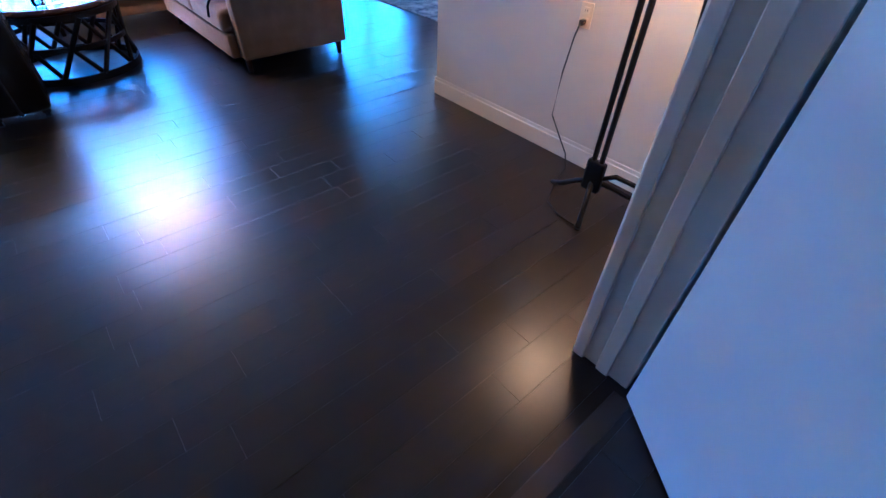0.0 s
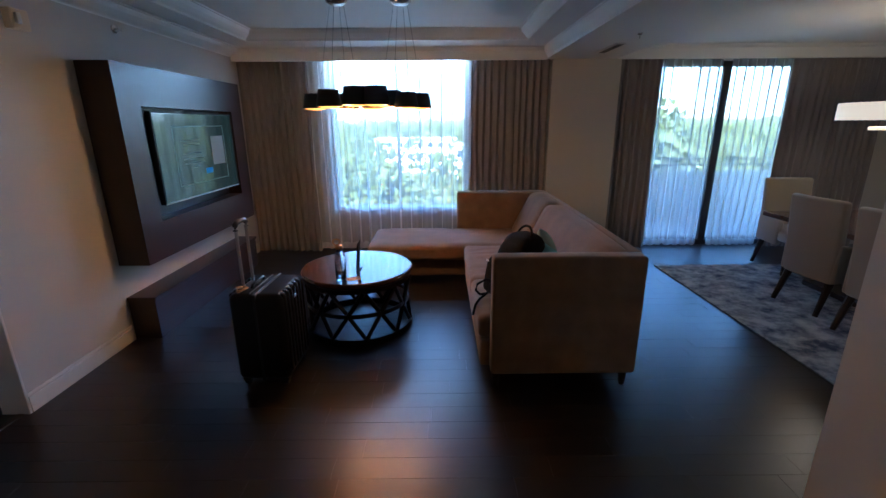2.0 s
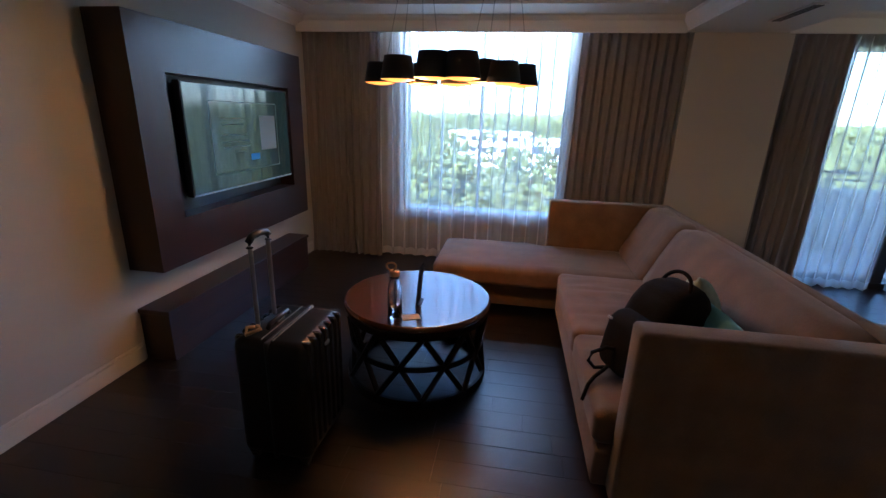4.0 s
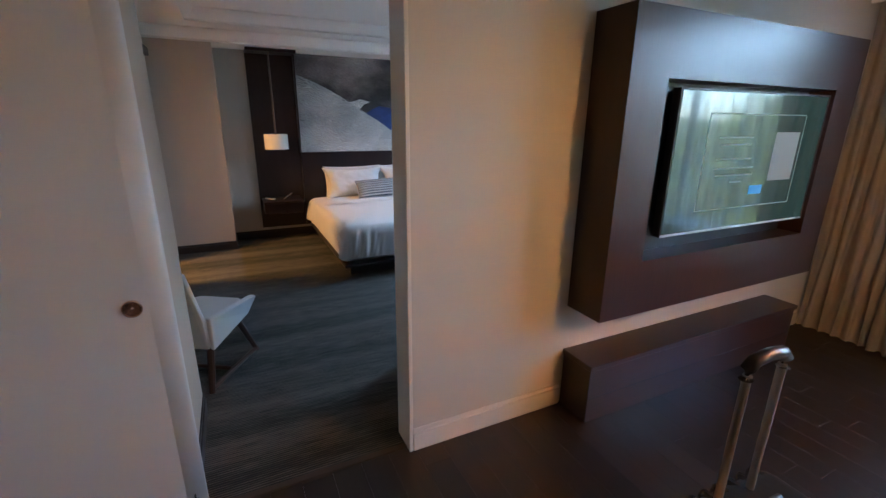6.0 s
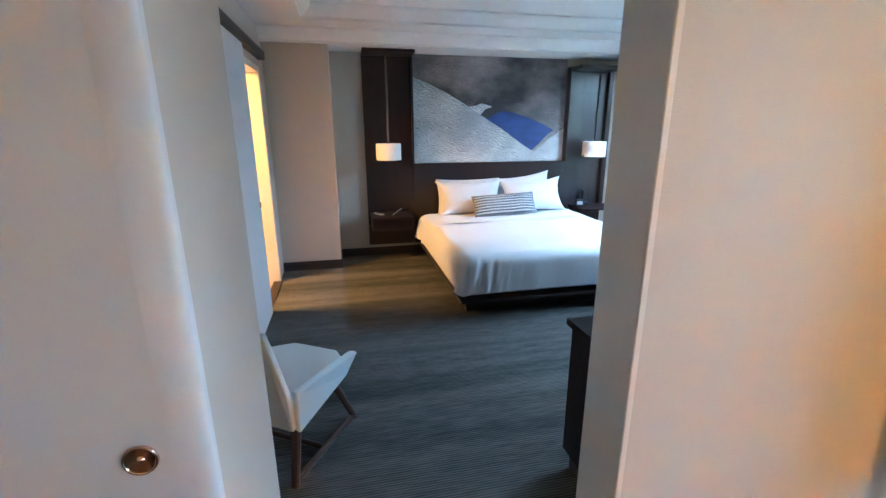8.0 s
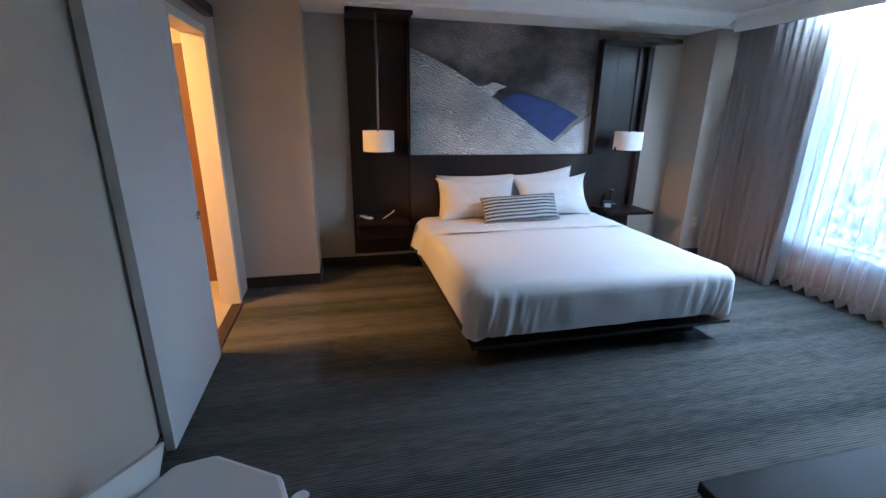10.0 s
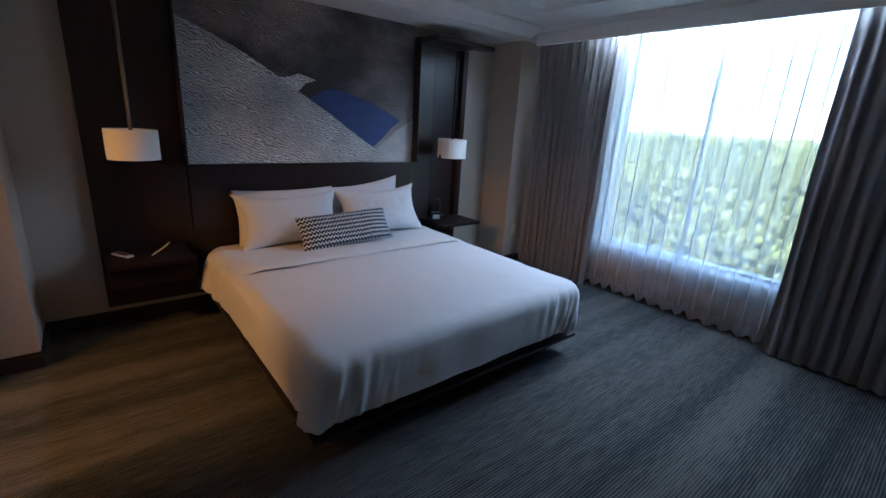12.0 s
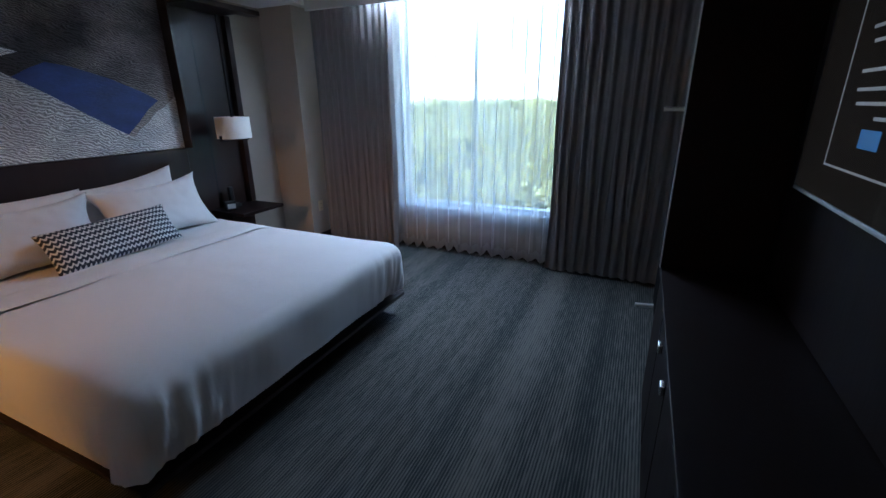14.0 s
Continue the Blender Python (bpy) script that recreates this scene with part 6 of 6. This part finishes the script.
def forest():
    rng = random.Random(11)
    verts, faces = [], []
    t = bmesh.new()
    bmesh.ops.create_icosphere(t, subdivisions=1, radius=1.0)
    base_v = [v.co.copy() for v in t.verts]
    base_f = [tuple(v.index for v in f.verts) for f in t.faces]
    t.free()

    def clump(x, y, z, r, h):
        o = len(verts)
        s = Vector((rng.uniform(0, 99), rng.uniform(0, 99), 0))
        for v in base_v:
            k = 1.0 + 0.55 * noise.noise(v * 1.9 + s) + 0.25 * noise.noise(v * 4.5 + s)
            verts.append((x + v.x * r * k, y + v.y * r * k, z + v.z * h * k))
        faces.extend(tuple(o + i for i in f) for f in base_f)
    for _ in range(1300):
        d = 45 + 420 * rng.random() ** 1.6
        x = rng.uniform(-1.25, 0.95) * d - 3
        y = 9 + d
        if -0.10 * d < x < 0.33 * d and d < 170:
            if rng.random() < 0.72:
                continue
        hgt = rng.uniform(7.0, 13.0) * (1 + d / 900)
        r = rng.uniform(1.9, 3.6) * (1 + d / 350)
        near = d < 150
        for _k in range(60 if near else 20):
            up = rng.uniform(0.30, 0.98)
            wide = r * (0.95 if up < 0.75 else 0.95 - 2.2 * (up - 0.75))
            clump(x + rng.uniform(-1, 1) * wide, y + rng.uniform(-1, 1) * wide, -16 + hgt * up, r * (rng.uniform(0.07, 0.19) if near else rng.uniform(0.12, 0.34)), hgt * (rng.uniform(0.02, 0.05) if near else rng.uniform(0.04, 0.09)))
    for _ in range(260):
        d = rng.uniform(500, 1400)
        x = rng.uniform(-1.2, 1.1) * d
        clump(x, d, -8 + d * 0.004, d * rng.uniform(0.02, 0.05), rng.uniform(7, 13) + d * 0.004)
    me = bpy.data.meshes.new("far_woods")
    me.from_pydata(verts, [], faces)
    me.materials.append(leaf_mat)
    tagged(new("far_woods", me), "sunlit green woods stretching to the horizon", "woods", "", "stuff")


forest()


def near_tree(x, y, h, seed):
    rng = random.Random(seed)
    ob = thing("tree", (x, y, -16.0), "tall leafy green tree standing below the windows", "tree", "trees below the windows")
    part("trunk", rod((0, 0, 0), (0, 0, h * 0.7), 0.28, 10, 0.10), bark_mat, ob)
    for k in range(6):
        a = rng.uniform(0, 6.28)
        z = h * rng.uniform(0.35, 0.65)
        part("limb", rod((0, 0, z), (math.cos(a) * h * 0.2, math.sin(a) * h * 0.2, z + h * 0.16), 0.10, 7, 0.03), bark_mat, ob)
    verts, faces = [], []
    for _ in range(2600):
        u = Vector((rng.gauss(0, 1), rng.gauss(0, 1), rng.gauss(0, 1))).normalized()
        q = u * (rng.random() ** 0.4)
        p = Vector((q.x * h * 0.27, q.y * h * 0.27, h * 0.66 + q.z * h * 0.34)) + Vector((noise.noise(q * 3), noise.noise(q * 3 + Vector((9, 0, 0))), 0)) * h * 0.09
        s = rng.uniform(0.12, 0.30) * h / 14
        e1 = Vector((rng.gauss(0, 1), rng.gauss(0, 1), rng.gauss(0, 0.6))).normalized() * s
        e2 = e1.cross(Vector((rng.gauss(0, 1), rng.gauss(0, 1), rng.gauss(0, 1)))).normalized() * s
        o = len(verts)
        for c in (e1 + e2 * 0.2, e2, -e1 + e2 * 0.1, -e2 * 0.9):
            verts.append(tuple(p + c))
        faces.append((o, o + 1, o + 2, o + 3))
    me = bpy.data.meshes.new("crown")
    me.from_pydata(verts, [], faces)
    me.materials.append(leaf_mat)
    cr2 = new("crown", me)
    cr2.parent = ob


for k, (x, y, h) in enumerate(((6.0, 27, 18), (10.5, 31, 19), (14, 28, 17), (-7.0, 30, 13.5), (-11.5, 33, 14.5), (-2.5, 36, 12.5), (-15, 27, 13), (8.5, 40, 17.5), (18, 42, 20))):
    near_tree(x, y, h, 40 + k)


def far_building(x, y, w, d, h, floors, cols, label):
    ob = thing("far_building", (x, y, -16.0), label, "building", "white buildings beyond the woods")
    part("wall", box(-w / 2, w / 2, -d / 2, d / 2, 0, h), white_wall, ob)
    part("roof", box(-w / 2 - 0.3, w / 2 + 0.3, -d / 2 - 0.3, d / 2 + 0.3, h, h + 0.5), far_roof, ob)
    for f in range(floors):
        for c in range(cols):
            cx = -w / 2 + w * (c + 0.5) / cols
            z = h * (f + 0.35) / floors
            part("window", box(cx - w / cols * 0.28, cx + w / cols * 0.28, -d / 2 - 0.06, -d / 2 + 0.05, z, z + h / floors * 0.42), far_glass, ob)


far_building(24, 150, 40, 20, 11, 2, 6, "long white building seen through the sheer curtain")
far_building(-9, 175, 30, 18, 12, 3, 8, "pale low building between the trees")


# ---- floor planks, last ----
floor = tagged(new("floor_planks"), "dark glossy wooden plank floor", "floor", "", "structure")
PW = 0.1395


def plank_mesh(length):
    bm = bmesh.new()
    g, c = 0.0003, 0.0006
    x0, x1, y0, y1 = g, length - g, g, PW - g
    lo = [bm.verts.new(p) for p in ((x0, y0, -0.011), (x1, y0, -0.011), (x1, y1, -0.011), (x0, y1, -0.011))]
    mid = [bm.verts.new(p) for p in ((x0, y0, -c), (x1, y0, -c), (x1, y1, -c), (x0, y1, -c))]
    hi = [bm.verts.new(p) for p in ((x0 + c, y0 + c, 0), (x1 - c, y0 + c, 0), (x1 - c, y1 - c, 0), (x0 + c, y1 - c, 0))]
    for a, b2 in ((lo, mid), (mid, hi)):
        for i in range(4):
            j = (i + 1) % 4
            bm.faces.new((a[i], a[j], b2[j], b2[i]))
    bm.faces.new(hi)
    return bm


LENGTHS = (0.44, 0.62, 0.86, 1.10, 1.32)
SHARED = {ln: mesh_of("plank", plank_mesh(ln), plank_wood) for ln in LENGTHS}
rng = random.Random(5)
rest = bmesh.new()
near_count = 0
y = 3.8685 - PW * 38
while y < 8.20:
    x = -2.235 - rng.uniform(0, 0.5)
    limit = 1.62 if (S_Y < y < 3.42) else (6.6 if y >= 3.42 else 1.2)
    start = -2.235 if y > S_Y - 0.1 else -1.0
    while x < limit:
        ln = rng.choice(LENGTHS)
        a, c = max(x, start), min(x + ln, limit)
        if c - a > 0.05:
            close = y > 1.2 and y < 6.4 and a < 1.9 and near_count < 300 and c == x + ln and a == x
            if close:
                p = new("plank", SHARED[ln])
                p.location = (x, y, 0.0015 * (rng.random() - 0.5) * 0.6)
                p.parent = floor
                near_count += 1
            else:
                piece = plank_mesh(c - a)
                warp(piece, lambda co: Vector((co.x + a, co.y + y, co.z)))
                tmp = bpy.data.meshes.new("tmp")
                piece.to_mesh(tmp)
                piece.free()
                rest.from_mesh(tmp)
                bpy.data.meshes.remove(tmp)
        x += ln
    y += PW
far_planks = part("planks", rest, plank_wood, floor)
far_planks["kind"] = "stuff"
